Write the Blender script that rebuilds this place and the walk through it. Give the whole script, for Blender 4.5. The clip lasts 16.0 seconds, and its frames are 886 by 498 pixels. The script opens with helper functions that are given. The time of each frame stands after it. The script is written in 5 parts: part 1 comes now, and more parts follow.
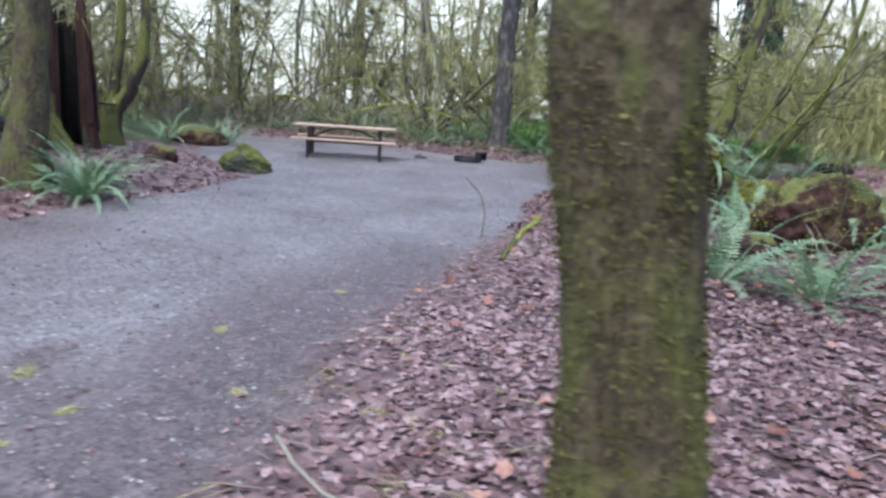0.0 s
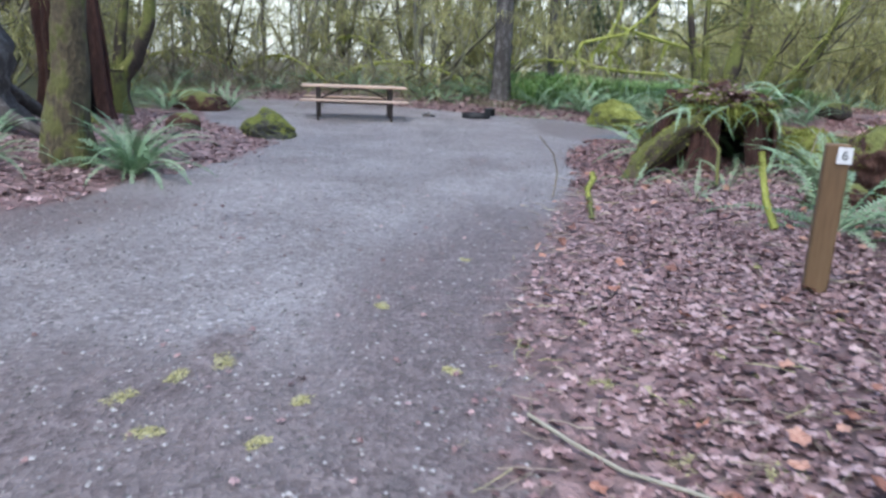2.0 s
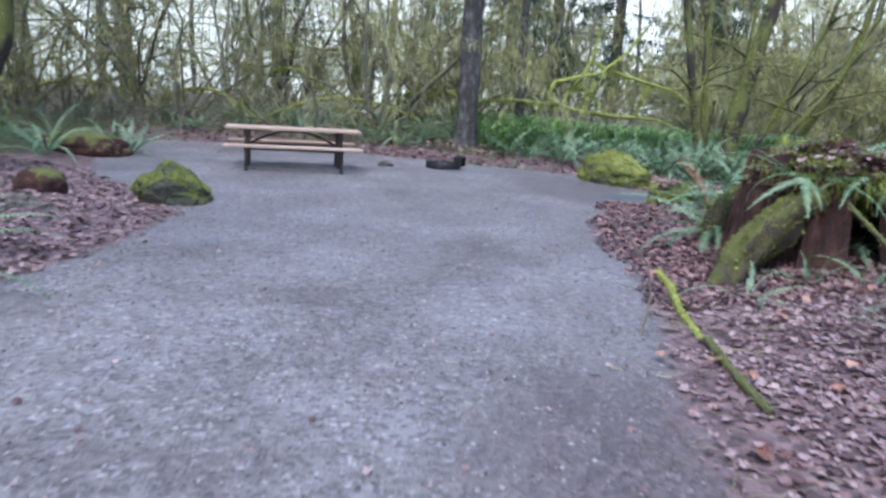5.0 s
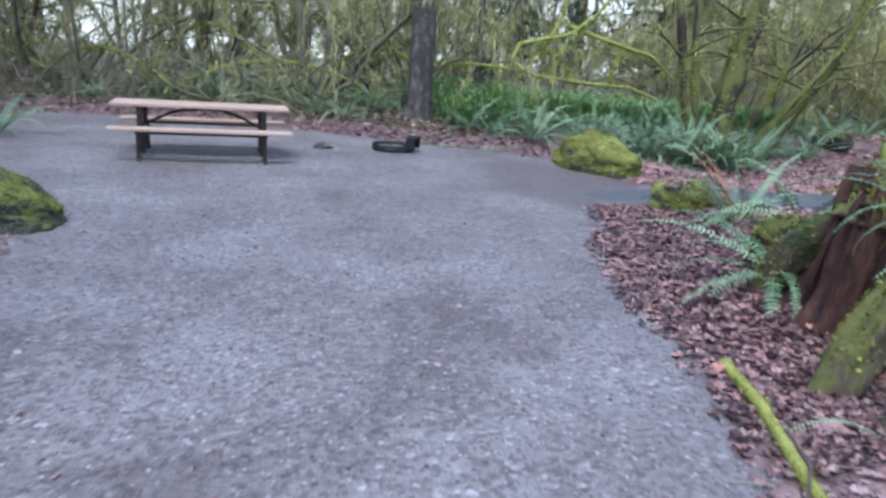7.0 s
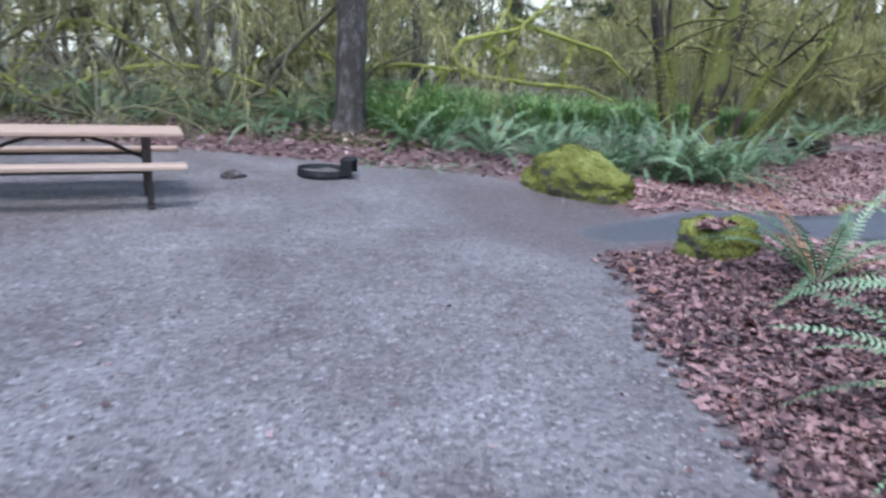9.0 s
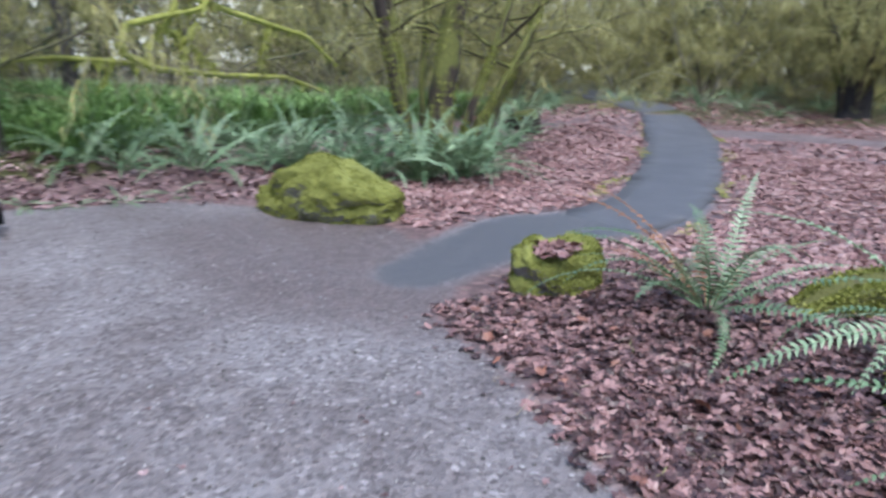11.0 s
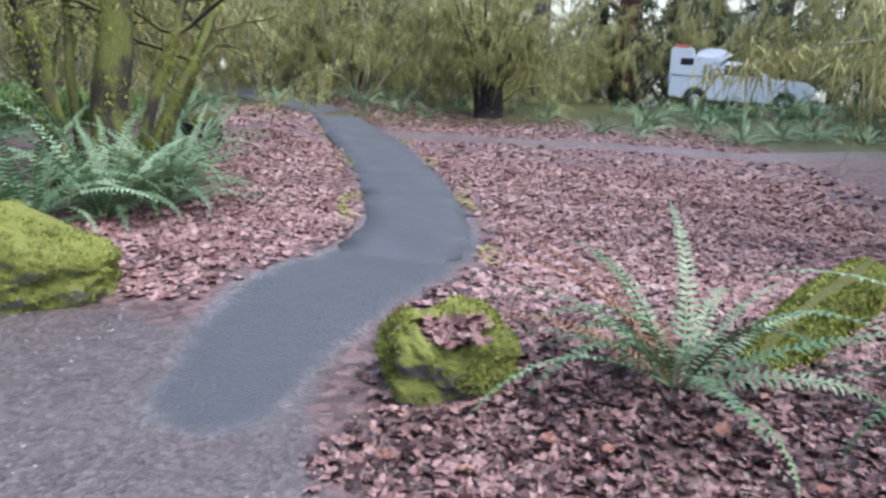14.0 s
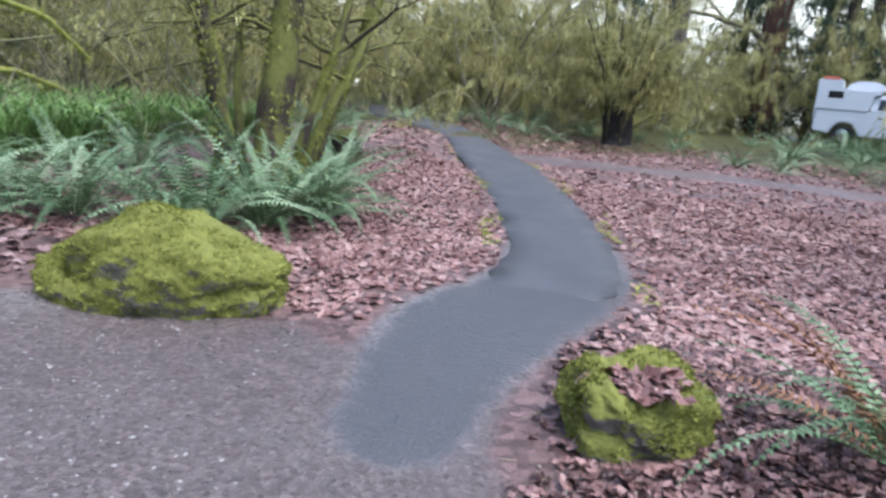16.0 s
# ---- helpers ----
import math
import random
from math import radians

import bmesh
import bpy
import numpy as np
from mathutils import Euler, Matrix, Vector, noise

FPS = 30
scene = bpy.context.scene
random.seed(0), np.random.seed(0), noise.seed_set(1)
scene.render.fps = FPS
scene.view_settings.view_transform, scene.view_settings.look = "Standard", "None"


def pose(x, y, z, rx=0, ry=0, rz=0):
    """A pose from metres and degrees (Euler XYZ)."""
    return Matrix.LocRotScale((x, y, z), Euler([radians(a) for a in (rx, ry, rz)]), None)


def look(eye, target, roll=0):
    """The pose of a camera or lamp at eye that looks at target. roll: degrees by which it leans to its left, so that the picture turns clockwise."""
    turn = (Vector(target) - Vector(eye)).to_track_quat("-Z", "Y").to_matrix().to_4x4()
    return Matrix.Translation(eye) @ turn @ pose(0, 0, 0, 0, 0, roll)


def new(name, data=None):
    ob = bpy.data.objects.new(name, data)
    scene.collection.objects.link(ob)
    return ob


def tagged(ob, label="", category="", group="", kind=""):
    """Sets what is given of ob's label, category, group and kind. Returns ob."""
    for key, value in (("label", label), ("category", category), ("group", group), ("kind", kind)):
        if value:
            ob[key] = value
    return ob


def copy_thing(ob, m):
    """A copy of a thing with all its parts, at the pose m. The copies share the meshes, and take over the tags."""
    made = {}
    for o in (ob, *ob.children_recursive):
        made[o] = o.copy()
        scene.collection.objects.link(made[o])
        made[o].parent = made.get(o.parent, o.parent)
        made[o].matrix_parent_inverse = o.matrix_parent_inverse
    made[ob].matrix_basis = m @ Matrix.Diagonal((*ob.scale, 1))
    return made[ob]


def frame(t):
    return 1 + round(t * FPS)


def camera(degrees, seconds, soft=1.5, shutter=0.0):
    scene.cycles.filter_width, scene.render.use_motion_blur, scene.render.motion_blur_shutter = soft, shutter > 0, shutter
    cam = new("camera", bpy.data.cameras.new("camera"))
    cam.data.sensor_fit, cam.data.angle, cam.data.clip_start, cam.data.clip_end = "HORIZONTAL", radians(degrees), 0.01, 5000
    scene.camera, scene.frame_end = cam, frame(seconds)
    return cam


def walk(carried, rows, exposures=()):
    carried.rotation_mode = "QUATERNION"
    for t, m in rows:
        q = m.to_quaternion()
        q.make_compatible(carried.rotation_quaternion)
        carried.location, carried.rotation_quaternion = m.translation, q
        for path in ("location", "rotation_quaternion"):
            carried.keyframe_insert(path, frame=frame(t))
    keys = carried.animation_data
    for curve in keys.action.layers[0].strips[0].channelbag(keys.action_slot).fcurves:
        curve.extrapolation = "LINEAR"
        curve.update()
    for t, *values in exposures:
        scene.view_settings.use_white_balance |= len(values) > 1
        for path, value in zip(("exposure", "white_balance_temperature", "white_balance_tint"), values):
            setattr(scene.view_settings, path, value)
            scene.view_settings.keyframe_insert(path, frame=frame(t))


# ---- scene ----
cam = camera(67.0, 16.0, 2.7, 0.5)
PATH = [
    (0, (0.019, 0.535, 1.332), (-0.016, 2.489, 0.905), 4.1),
    (0.5, (-0.355, 0.457, 1.362), (-0.399, 2.405, 0.909), 2.6),
    (1, (-0.683, 0.353, 1.33), (-0.67, 2.285, 0.81), 2.2),
    (1.5, (-0.896, 0.366, 1.306), (-0.867, 2.296, 0.78), 2.0),
    (2, (-1.056, 0.632, 1.314), (-0.987, 2.554, 0.767), 2.4),
    (2.5, (-1.234, 1.011, 1.294), (-1.141, 2.938, 0.768), 2.9),
    (3, (-1.338, 1.46, 1.322), (-1.188, 3.39, 0.819), 3.5),
    (3.5, (-1.379, 1.99, 1.295), (-1.209, 3.922, 0.805), 3.6),
    (4, (-1.407, 2.559, 1.256), (-1.18, 4.49, 0.787), 3.9),
    (4.2, (-1.426, 2.77, 1.247), (-1.199, 4.71, 0.819), 3.8),
    (6.3, (-1.383, 5.129, 1.499), (-1.021, 7.024, 0.971), 3.4),
    (6.5, (-1.34, 5.333, 1.512), (-0.96, 7.219, 0.965), 3.6),
    (7, (-1.188, 5.818, 1.506), (-0.788, 7.698, 0.956), 4.2),
    (7.5, (-1.134, 6.323, 1.508), (-0.705, 8.198, 0.961), 4.4),
    (8, (-1.173, 6.817, 1.558), (-0.682, 8.671, 0.99), 4.5),
    (8.2, (-1.15, 7.06, 1.544), (-0.664, 8.92, 0.992), 4.0),
    (10.3, (-0.9, 9.36, 1.501), (0.169, 10.961, 0.959), 1.9),
    (10.5, (-0.852, 9.538, 1.501), (0.295, 11.086, 0.963), 1.6),
    (11, (-0.705, 10.012, 1.512), (0.661, 11.367, 0.965), 1.3),
    (11.5, (-0.636, 10.421, 1.502), (0.917, 11.557, 0.955), 1.5),
    (12, (-0.514, 10.79, 1.494), (1.163, 11.736, 0.954), 1.7),
    (12.5, (-0.334, 11.129, 1.494), (1.439, 11.87, 0.938), 2.2),
    (13, (-0.211, 11.44, 1.476), (1.62, 12.032, 0.931), 2.6),
    (13.5, (-0.057, 11.718, 1.464), (1.812, 12.228, 0.969), 2.6),
    (14, (0.028, 11.902, 1.447), (1.914, 12.327, 0.937), 3.4),
    (14.5, (0.013, 12.06, 1.433), (1.898, 12.511, 0.938), 4.0),
    (15, (-0.008, 12.203, 1.43), (1.854, 12.733, 0.929), 4.4),
    (15.5, (-0.011, 12.303, 1.449), (1.824, 12.928, 0.957), 4.9),
    (16, (0.032, 12.323, 1.47), (1.834, 13.047, 0.992), 5.4),
]
walk(cam, [(t, look(eye, target, roll)) for t, eye, target, roll in PATH], [(0, 1.25, 5850, 10), (2, 1.25, 5900, 8), (4, 1.2, 5650, 10), (7, 1.15, 5500, 10), (9, 1.15, 5650, 10), (12, 1.25, 6050, 11), (14, 1.3, 6100, 10), (16, 1.3, 6100, 10)])

# ---- light ----
SUN_AZ, SUN_EL = radians(205), radians(66)
world = bpy.data.worlds.new("overcast")
scene.world = world
world.use_nodes = True
wn, wl = world.node_tree.nodes, world.node_tree.links
sky = wn.new("ShaderNodeTexSky")
sky.sky_type, sky.sun_disc, sky.sun_elevation, sky.sun_rotation = "NISHITA", False, SUN_EL, SUN_AZ
sky.air_density, sky.dust_density, sky.ozone_density = 1.0, 2.5, 1.0
wl.new(sky.outputs[0], wn["Background"].inputs[0])
wn["Background"].inputs[1].default_value = 0.15
sun = new("sun", bpy.data.lights.new("sun", "SUN"))
sun.data.energy, sun.data.angle, sun.data.color = 1.0, radians(30), (1.0, 0.98, 0.95)
sun.matrix_world = look((0, 0, 30), (-math.sin(SUN_AZ) * 30 / math.tan(SUN_EL), -math.cos(SUN_AZ) * 30 / math.tan(SUN_EL), 0))

# ---- materials ----


def material(name, colours, scale=4.0, fine=40.0, rough=0.8, bump=0.3, depth=0.02, metal=0.0, island=0.0, rand=0.0,
             moss=None, moss_amount=0.0, stretch=(1, 1, 1), spec=0.5):
    """A surface whose colours run over a coarse and a fine noise; moss grows on it by noise and where it faces up."""
    m = bpy.data.materials.new(name)
    m.use_nodes = True
    nt = m.node_tree
    n, l = nt.nodes, nt.links
    b = n["Principled BSDF"]
    b.inputs["Roughness"].default_value, b.inputs["Metallic"].default_value = rough, metal
    b.inputs["Specular IOR Level"].default_value = spec
    tc, mp = n.new("ShaderNodeTexCoord"), n.new("ShaderNodeMapping")
    mp.inputs["Scale"].default_value = stretch
    l.new(tc.outputs["Object"], mp.inputs[0])
    coarse, grain = n.new("ShaderNodeTexNoise"), n.new("ShaderNodeTexNoise")
    for node, s, d in ((coarse, scale, 5), (grain, fine, 3)):
        node.inputs["Scale"].default_value, node.inputs["Detail"].default_value = s, d
        l.new(mp.outputs[0], node.inputs[0])
    total = n.new("ShaderNodeMath")
    total.operation = "MULTIPLY_ADD"
    l.new(grain.outputs[0], total.inputs[0])
    total.inputs[1].default_value = 0.45
    shift = n.new("ShaderNodeMath")
    shift.operation = "MULTIPLY_ADD"
    l.new(coarse.outputs[0], shift.inputs[0])
    shift.inputs[1].default_value, shift.inputs[2].default_value = 0.75, -0.1
    l.new(shift.outputs[0], total.inputs[2])
    value = total.outputs[0]
    for amount, kind, out in ((island, "ShaderNodeNewGeometry", "Random Per Island"), (rand, "ShaderNodeObjectInfo", "Random")):
        if amount:
            src, add = n.new(kind), n.new("ShaderNodeMath")
            add.operation = "MULTIPLY_ADD"
            l.new(src.outputs[out], add.inputs[0])
            add.inputs[1].default_value = amount
            less = n.new("ShaderNodeMath")
            less.operation = "SUBTRACT"
            l.new(value, less.inputs[0])
            less.inputs[1].default_value = amount / 2
            l.new(less.outputs[0], add.inputs[2])
            value = add.outputs[0]
    ramp = n.new("ShaderNodeValToRGB")
    e = ramp.color_ramp.elements
    while len(e) < len(colours):
        e.new(0.5)
    for i, c in enumerate(colours):
        e[i].position = 0.22 + 0.56 * i / max(1, len(colours) - 1)
        e[i].color = (*c, 1)
    l.new(value, ramp.inputs[0])
    colour = ramp.outputs[0]
    if moss:
        geo, sep = n.new("ShaderNodeNewGeometry"), n.new("ShaderNodeSeparateXYZ")
        l.new(geo.outputs["Normal"], sep.inputs[0])
        up = n.new("ShaderNodeMath")
        up.operation = "MULTIPLY_ADD"
        l.new(sep.outputs[2], up.inputs[0])
        up.inputs[1].default_value = 0.3
        l.new(coarse.outputs[0], up.inputs[2])
        edge = n.new("ShaderNodeMapRange")
        edge.inputs[1].default_value, edge.inputs[2].default_value = 0.72 - moss_amount, 0.82 - moss_amount
        l.new(up.outputs[0], edge.inputs[0])
        tint = n.new("ShaderNodeMix")
        tint.data_type = "RGBA"
        tint.inputs[6].default_value, tint.inputs[7].default_value = (*[c * 0.45 for c in moss], 1), (*[min(1, c * 1.5) for c in moss], 1)
        l.new(grain.outputs[0], tint.inputs[0])
        mix = n.new("ShaderNodeMix")
        mix.data_type = "RGBA"
        l.new(edge.outputs[0], mix.inputs[0])
        l.new(colour, mix.inputs[6])
        l.new(tint.outputs[2], mix.inputs[7])
        colour = mix.outputs[2]
    l.new(colour, b.inputs["Base Color"])
    if bump:
        bm_ = n.new("ShaderNodeBump")
        bm_.inputs["Strength"].default_value, bm_.inputs["Distance"].default_value = bump, depth
        l.new(total.outputs[0], bm_.inputs["Height"])
        l.new(bm_.outputs[0], b.inputs["Normal"])
    return m


def ground_material():
    """Leaf-strewn soil that turns to grey gravel where the sheet is marked as gravel, with a frayed edge."""
    m = bpy.data.materials.new("forest_ground")
    m.use_nodes = True
    n, l = m.node_tree.nodes, m.node_tree.links
    b = n["Principled BSDF"]
    tc = n.new("ShaderNodeTexCoord")

    def noise_node(scale, detail=4):
        t = n.new("ShaderNodeTexNoise")
        t.inputs["Scale"].default_value, t.inputs["Detail"].default_value = scale, detail
        l.new(tc.outputs["Object"], t.inputs[0])
        return t.outputs[0]

    def ramp(value, stops):
        r = n.new("ShaderNodeValToRGB")
        e = r.color_ramp.elements
        while len(e) < len(stops):
            e.new(0.5)
        for i, (p, c) in enumerate(stops):
            e[i].position, e[i].color = p, (*c, 1)
        l.new(value, r.inputs[0])
        return r.outputs[0]

    def mix(f, a, c, blend="MIX"):
        x = n.new("ShaderNodeMix")
        x.data_type, x.blend_type = "RGBA", blend
        for v, k in ((f, 0), (a, 6), (c, 7)):
            if isinstance(v, (int, float)):
                x.inputs[k].default_value = v
            else:
                l.new(v, x.inputs[k])
        return x.outputs[2]

    def math_node(op, a, c):
        x = n.new("ShaderNodeMath")
        x.operation = op
        for v, k in ((a, 0), (c, 1)):
            if isinstance(v, (int, float)):
                x.inputs[k].default_value = v
            else:
                l.new(v, x.inputs[k])
        return x.outputs[0]

    vor = n.new("ShaderNodeTexVoronoi")
    vor.inputs["Scale"].default_value = 42
    l.new(tc.outputs["Object"], vor.inputs[0])
    chips = n.new("ShaderNodeSeparateColor")
    l.new(vor.outputs["Color"], chips.inputs[0])
    broad, mid, fine = noise_node(0.9), noise_node(7.0, 6), noise_node(90.0)
    gravel = ramp(math_node("ADD", math_node("MULTIPLY", broad, 0.6), math_node("MULTIPLY", mid, 0.4)),
                  [(0.36, (0.13, 0.112, 0.11)), (0.5, (0.188, 0.173, 0.173)), (0.64, (0.25, 0.238, 0.241))])
    gravel = mix(0.95, gravel, ramp(chips.outputs[0], [(0.0, (0.25, 0.23, 0.23)), (0.5, (0.5, 0.5, 0.5)), (0.93, (0.62, 0.61, 0.6)), (1.0, (1, 1, 1))]), "OVERLAY")
    vor2 = n.new("ShaderNodeTexVoronoi")
    vor2.inputs["Scale"].default_value = 17
    l.new(tc.outputs["Object"], vor2.inputs[0])
    bits = n.new("ShaderNodeSeparateColor")
    l.new(vor2.outputs["Color"], bits.inputs[0])
    soil = ramp(math_node("ADD", math_node("MULTIPLY", bits.outputs[0], 0.5), math_node("MULTIPLY", mid, 0.5)),
                [(0.2, (0.065, 0.042, 0.039)), (0.42, (0.125, 0.08, 0.075)), (0.6, (0.19, 0.122, 0.115)), (0.8, (0.28, 0.185, 0.175))])
    green = ramp(mid, [(0.3, (0.035, 0.04, 0.015)), (0.7, (0.10, 0.10, 0.03))])
    mask = n.new("ShaderNodeVertexColor")
    mask.layer_name = "cover"
    sep = n.new("ShaderNodeSeparateColor")
    l.new(mask.outputs[0], sep.inputs[0])
    frayed = math_node("ADD", sep.outputs[0], math_node("MULTIPLY", math_node("SUBTRACT", mid, 0.5), 0.9))
    f = n.new("ShaderNodeMapRange")
    f.inputs[1].default_value, f.inputs[2].default_value = 0.3, 0.72
    l.new(frayed, f.inputs[0])
    wild = n.new("ShaderNodeMapRange")
    wild.inputs[1].default_value, wild.inputs[2].default_value = 0.45, 0.75
    l.new(math_node("ADD", sep.outputs[1], math_node("MULTIPLY", math_node("SUBTRACT", mid, 0.5), 0.6)), wild.inputs[0])
    tar = n.new("ShaderNodeMapRange")
    tar.inputs[1].default_value, tar.inputs[2].default_value = 0.35, 0.75
    l.new(math_node("ADD", sep.outputs[2], math_node("MULTIPLY", math_node("SUBTRACT", mid, 0.5), 1.1)), tar.inputs[0])
    gravel = mix(tar.outputs[0], gravel, ramp(fine, [(0.3, (0.068, 0.072, 0.08)), (0.7, (0.115, 0.12, 0.13))]))
    dirt = ramp(math_node("ADD", math_node("MULTIPLY", chips.outputs[1], 0.35), math_node("MULTIPLY", mid, 0.65)),
                [(0.25, (0.055, 0.040, 0.038)), (0.5, (0.112, 0.088, 0.086)), (0.75, (0.20, 0.168, 0.165))])
    muddy = n.new("ShaderNodeMapRange")
    muddy.inputs[1].default_value, muddy.inputs[2].default_value = 0.3, 0.95
    l.new(math_node("ADD", mask.outputs[1], math_node("MULTIPLY", math_node("SUBTRACT", mid, 0.5), 1.2)), muddy.inputs[0])
    gravel = mix(muddy.outputs[0], gravel, dirt)
    colour = mix(f.outputs[0], mix(wild.outputs[0], soil, green), gravel)
    l.new(colour, b.inputs["Base Color"])
    b.inputs["Roughness"].default_value = 0.45
    bump = n.new("ShaderNodeBump")
    bump.inputs["Strength"].default_value, bump.inputs["Distance"].default_value = 0.6, 0.012
    l.new(math_node("ADD", math_node("ADD", vor.outputs["Distance"], fine), math_node("MULTIPLY", mid, 1.5)), bump.inputs["Height"])
    l.new(bump.outputs[0], b.inputs["Normal"])
    return m


GROUND = ground_material()
ASPHALT = material("asphalt", [(0.066, 0.07, 0.078), (0.088, 0.092, 0.10), (0.118, 0.122, 0.132)], 1.6, 160, 0.55, 0.35, 0.004)
BARK_MOSSY = material("mossy_bark", [(0.035, 0.027, 0.018), (0.09, 0.072, 0.045), (0.17, 0.14, 0.095)], 7, 45, 0.9, 0.9, 0.02, moss=(0.10, 0.105, 0.028), moss_amount=0.17, stretch=(1, 1, 0.55))
BARK_NEAR = material("near_bark", [(0.014, 0.010, 0.007), (0.085, 0.066, 0.036), (0.215, 0.175, 0.11)], 7, 30, 0.9, 1.0, 0.05, moss=(0.092, 0.092, 0.025), moss_amount=0.21, stretch=(1, 1, 0.6))
BARK_CLUMP = material("clump_bark", [(0.016, 0.011, 0.009), (0.055, 0.042, 0.03), (0.125, 0.10, 0.07)], 3.2, 40, 0.9, 0.9, 0.03, moss=(0.135, 0.145, 0.035), moss_amount=0.27, stretch=(1, 1, 0.45))
BARK_GREY = material("grey_bark", [(0.03, 0.026, 0.024), (0.06, 0.052, 0.046), (0.22, 0.21, 0.2)], 8, 35, 0.9, 0.8, 0.02, stretch=(1, 1, 0.5))
BARK_DARK = material("dark_bark", [(0.012, 0.009, 0.008), (0.035, 0.026, 0.02), (0.075, 0.055, 0.04)], 6, 40, 0.95, 0.9, 0.03, moss=(0.09, 0.10, 0.02), moss_amount=0.12, stretch=(1, 1, 0.3))
STEM = material("mossy_stem", [(0.08, 0.07, 0.052), (0.21, 0.19, 0.145), (0.38, 0.36, 0.285)], 3, 30, 0.9, 0.5, 0.01, moss=(0.19, 0.195, 0.08), moss_amount=0.18, rand=0.45)
MOSS = material("hanging_moss", [(0.17, 0.16, 0.058), (0.34, 0.325, 0.13), (0.54, 0.52, 0.25)], 0.6, 20, 0.95, 0.0, island=0.35, rand=0.25, spec=0.1)
MOSS_BRIGHT = material("bright_moss", [(0.13, 0.14, 0.032), (0.29, 0.31, 0.078), (0.46, 0.48, 0.16)], 6, 60, 0.95, 0.8, 0.02, spec=0.1)
ROCK_MOSS = material("mossy_rock", [(0.09, 0.085, 0.08), (0.17, 0.165, 0.155), (0.27, 0.26, 0.25)], 5, 28, 0.9, 1.0, 0.03, moss=(0.19, 0.205, 0.045), moss_amount=0.34)
MOSS_CUSHION = material("cushion_moss", [(0.07, 0.085, 0.018), (0.22, 0.24, 0.055), (0.44, 0.46, 0.14)], 2.5, 40, 0.95, 0.0, island=0.3, spec=0.1)
MOSS_TORN = material("torn_moss", [(0.24, 0.23, 0.10), (0.38, 0.36, 0.18), (0.50, 0.48, 0.29)], 8, 60, 0.95, 0.0, island=0.4, spec=0.1)
MOSS_BARK = material("bark_moss", [(0.05, 0.048, 0.016), (0.115, 0.11, 0.034), (0.20, 0.185, 0.07)], 5, 60, 0.95, 0.0, island=0.35, spec=0.1)
ROT_WOOD = material("rotten_wood", [(0.012, 0.006, 0.005), (0.055, 0.024, 0.018), (0.14, 0.066, 0.046)], 9, 50, 0.95, 1.0, 0.04, stretch=(1, 1, 0.2))
NEAR_BLACK = material("near_black", [(0.006, 0.006, 0.006), (0.014, 0.012, 0.011), (0.03, 0.026, 0.022)], 8, 50, 0.9, 0.8, 0.02)
ROCK_DARK = material("dark_rock", [(0.03, 0.03, 0.03), (0.07, 0.07, 0.068), (0.13, 0.125, 0.12)], 5, 60, 0.9, 1.0, 0.02, moss=(0.13, 0.15, 0.03), moss_amount=0.12)
ROOT_DIRT = material("root_dirt", [(0.012, 0.006, 0.005), (0.06, 0.027, 0.019), (0.125, 0.06, 0.042)], 5, 40, 0.95, 1.0, 0.04, moss=(0.12, 0.13, 0.035), moss_amount=0.05, stretch=(1, 1, 0.35))
FERN = material("fern_green", [(0.065, 0.125, 0.05), (0.15, 0.25, 0.12), (0.30, 0.41, 0.245)], 3, 30, 0.42, 0.1, 0.004, rand=0.45, spec=0.6)
FERN_DRY = material("dry_fern", [(0.15, 0.065, 0.035), (0.28, 0.14, 0.075), (0.38, 0.23, 0.14)], 4, 30, 0.8, 0.1, 0.004, rand=0.3)
GRASS = material("bank_green", [(0.07, 0.14, 0.03), (0.16, 0.29, 0.07), (0.32, 0.44, 0.17)], 1.2, 20, 0.5, 0.0, island=0.4)
LEAF = material("fallen_leaf", [(0.105, 0.058, 0.055), (0.185, 0.108, 0.104), (0.27, 0.168, 0.162), (0.40, 0.285, 0.28)], 3, 30, 0.45, 0.15, 0.004, island=0.75)
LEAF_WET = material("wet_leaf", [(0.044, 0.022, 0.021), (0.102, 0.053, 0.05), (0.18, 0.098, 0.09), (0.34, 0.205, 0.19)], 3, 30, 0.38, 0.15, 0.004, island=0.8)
LEAF_RED = material("red_leaf", [(0.15, 0.072, 0.066), (0.255, 0.137, 0.125), (0.34, 0.20, 0.185), (0.45, 0.31, 0.285)], 1.2, 30, 0.55, 0.15, 0.004, island=0.7)
LEAF_ONE = material("single_leaf", [(0.16, 0.07, 0.05), (0.32, 0.14, 0.09), (0.46, 0.27, 0.2)], 5, 40, 0.5, 0.2, 0.004, rand=0.7)
PEBBLE = material("pebbles", [(0.07, 0.065, 0.06), (0.17, 0.16, 0.16), (0.36, 0.35, 0.345)], 4, 50, 0.7, 0.2, 0.003, island=0.8)
TWIG = material("dry_twigs", [(0.13, 0.105, 0.075), (0.25, 0.21, 0.155), (0.38, 0.335, 0.265)], 3, 30, 0.9, 0.2, 0.005, island=0.4)
TWIG_PALE = material("pale_stick", [(0.22, 0.2, 0.15), (0.36, 0.34, 0.27)], 8, 60, 0.8, 0.3, 0.004)
NEEDLE = material("conifer_green", [(0.018, 0.035, 0.02), (0.04, 0.075, 0.04), (0.07, 0.12, 0.06)], 2, 20, 0.7, 0.0, island=0.4, rand=0.2)
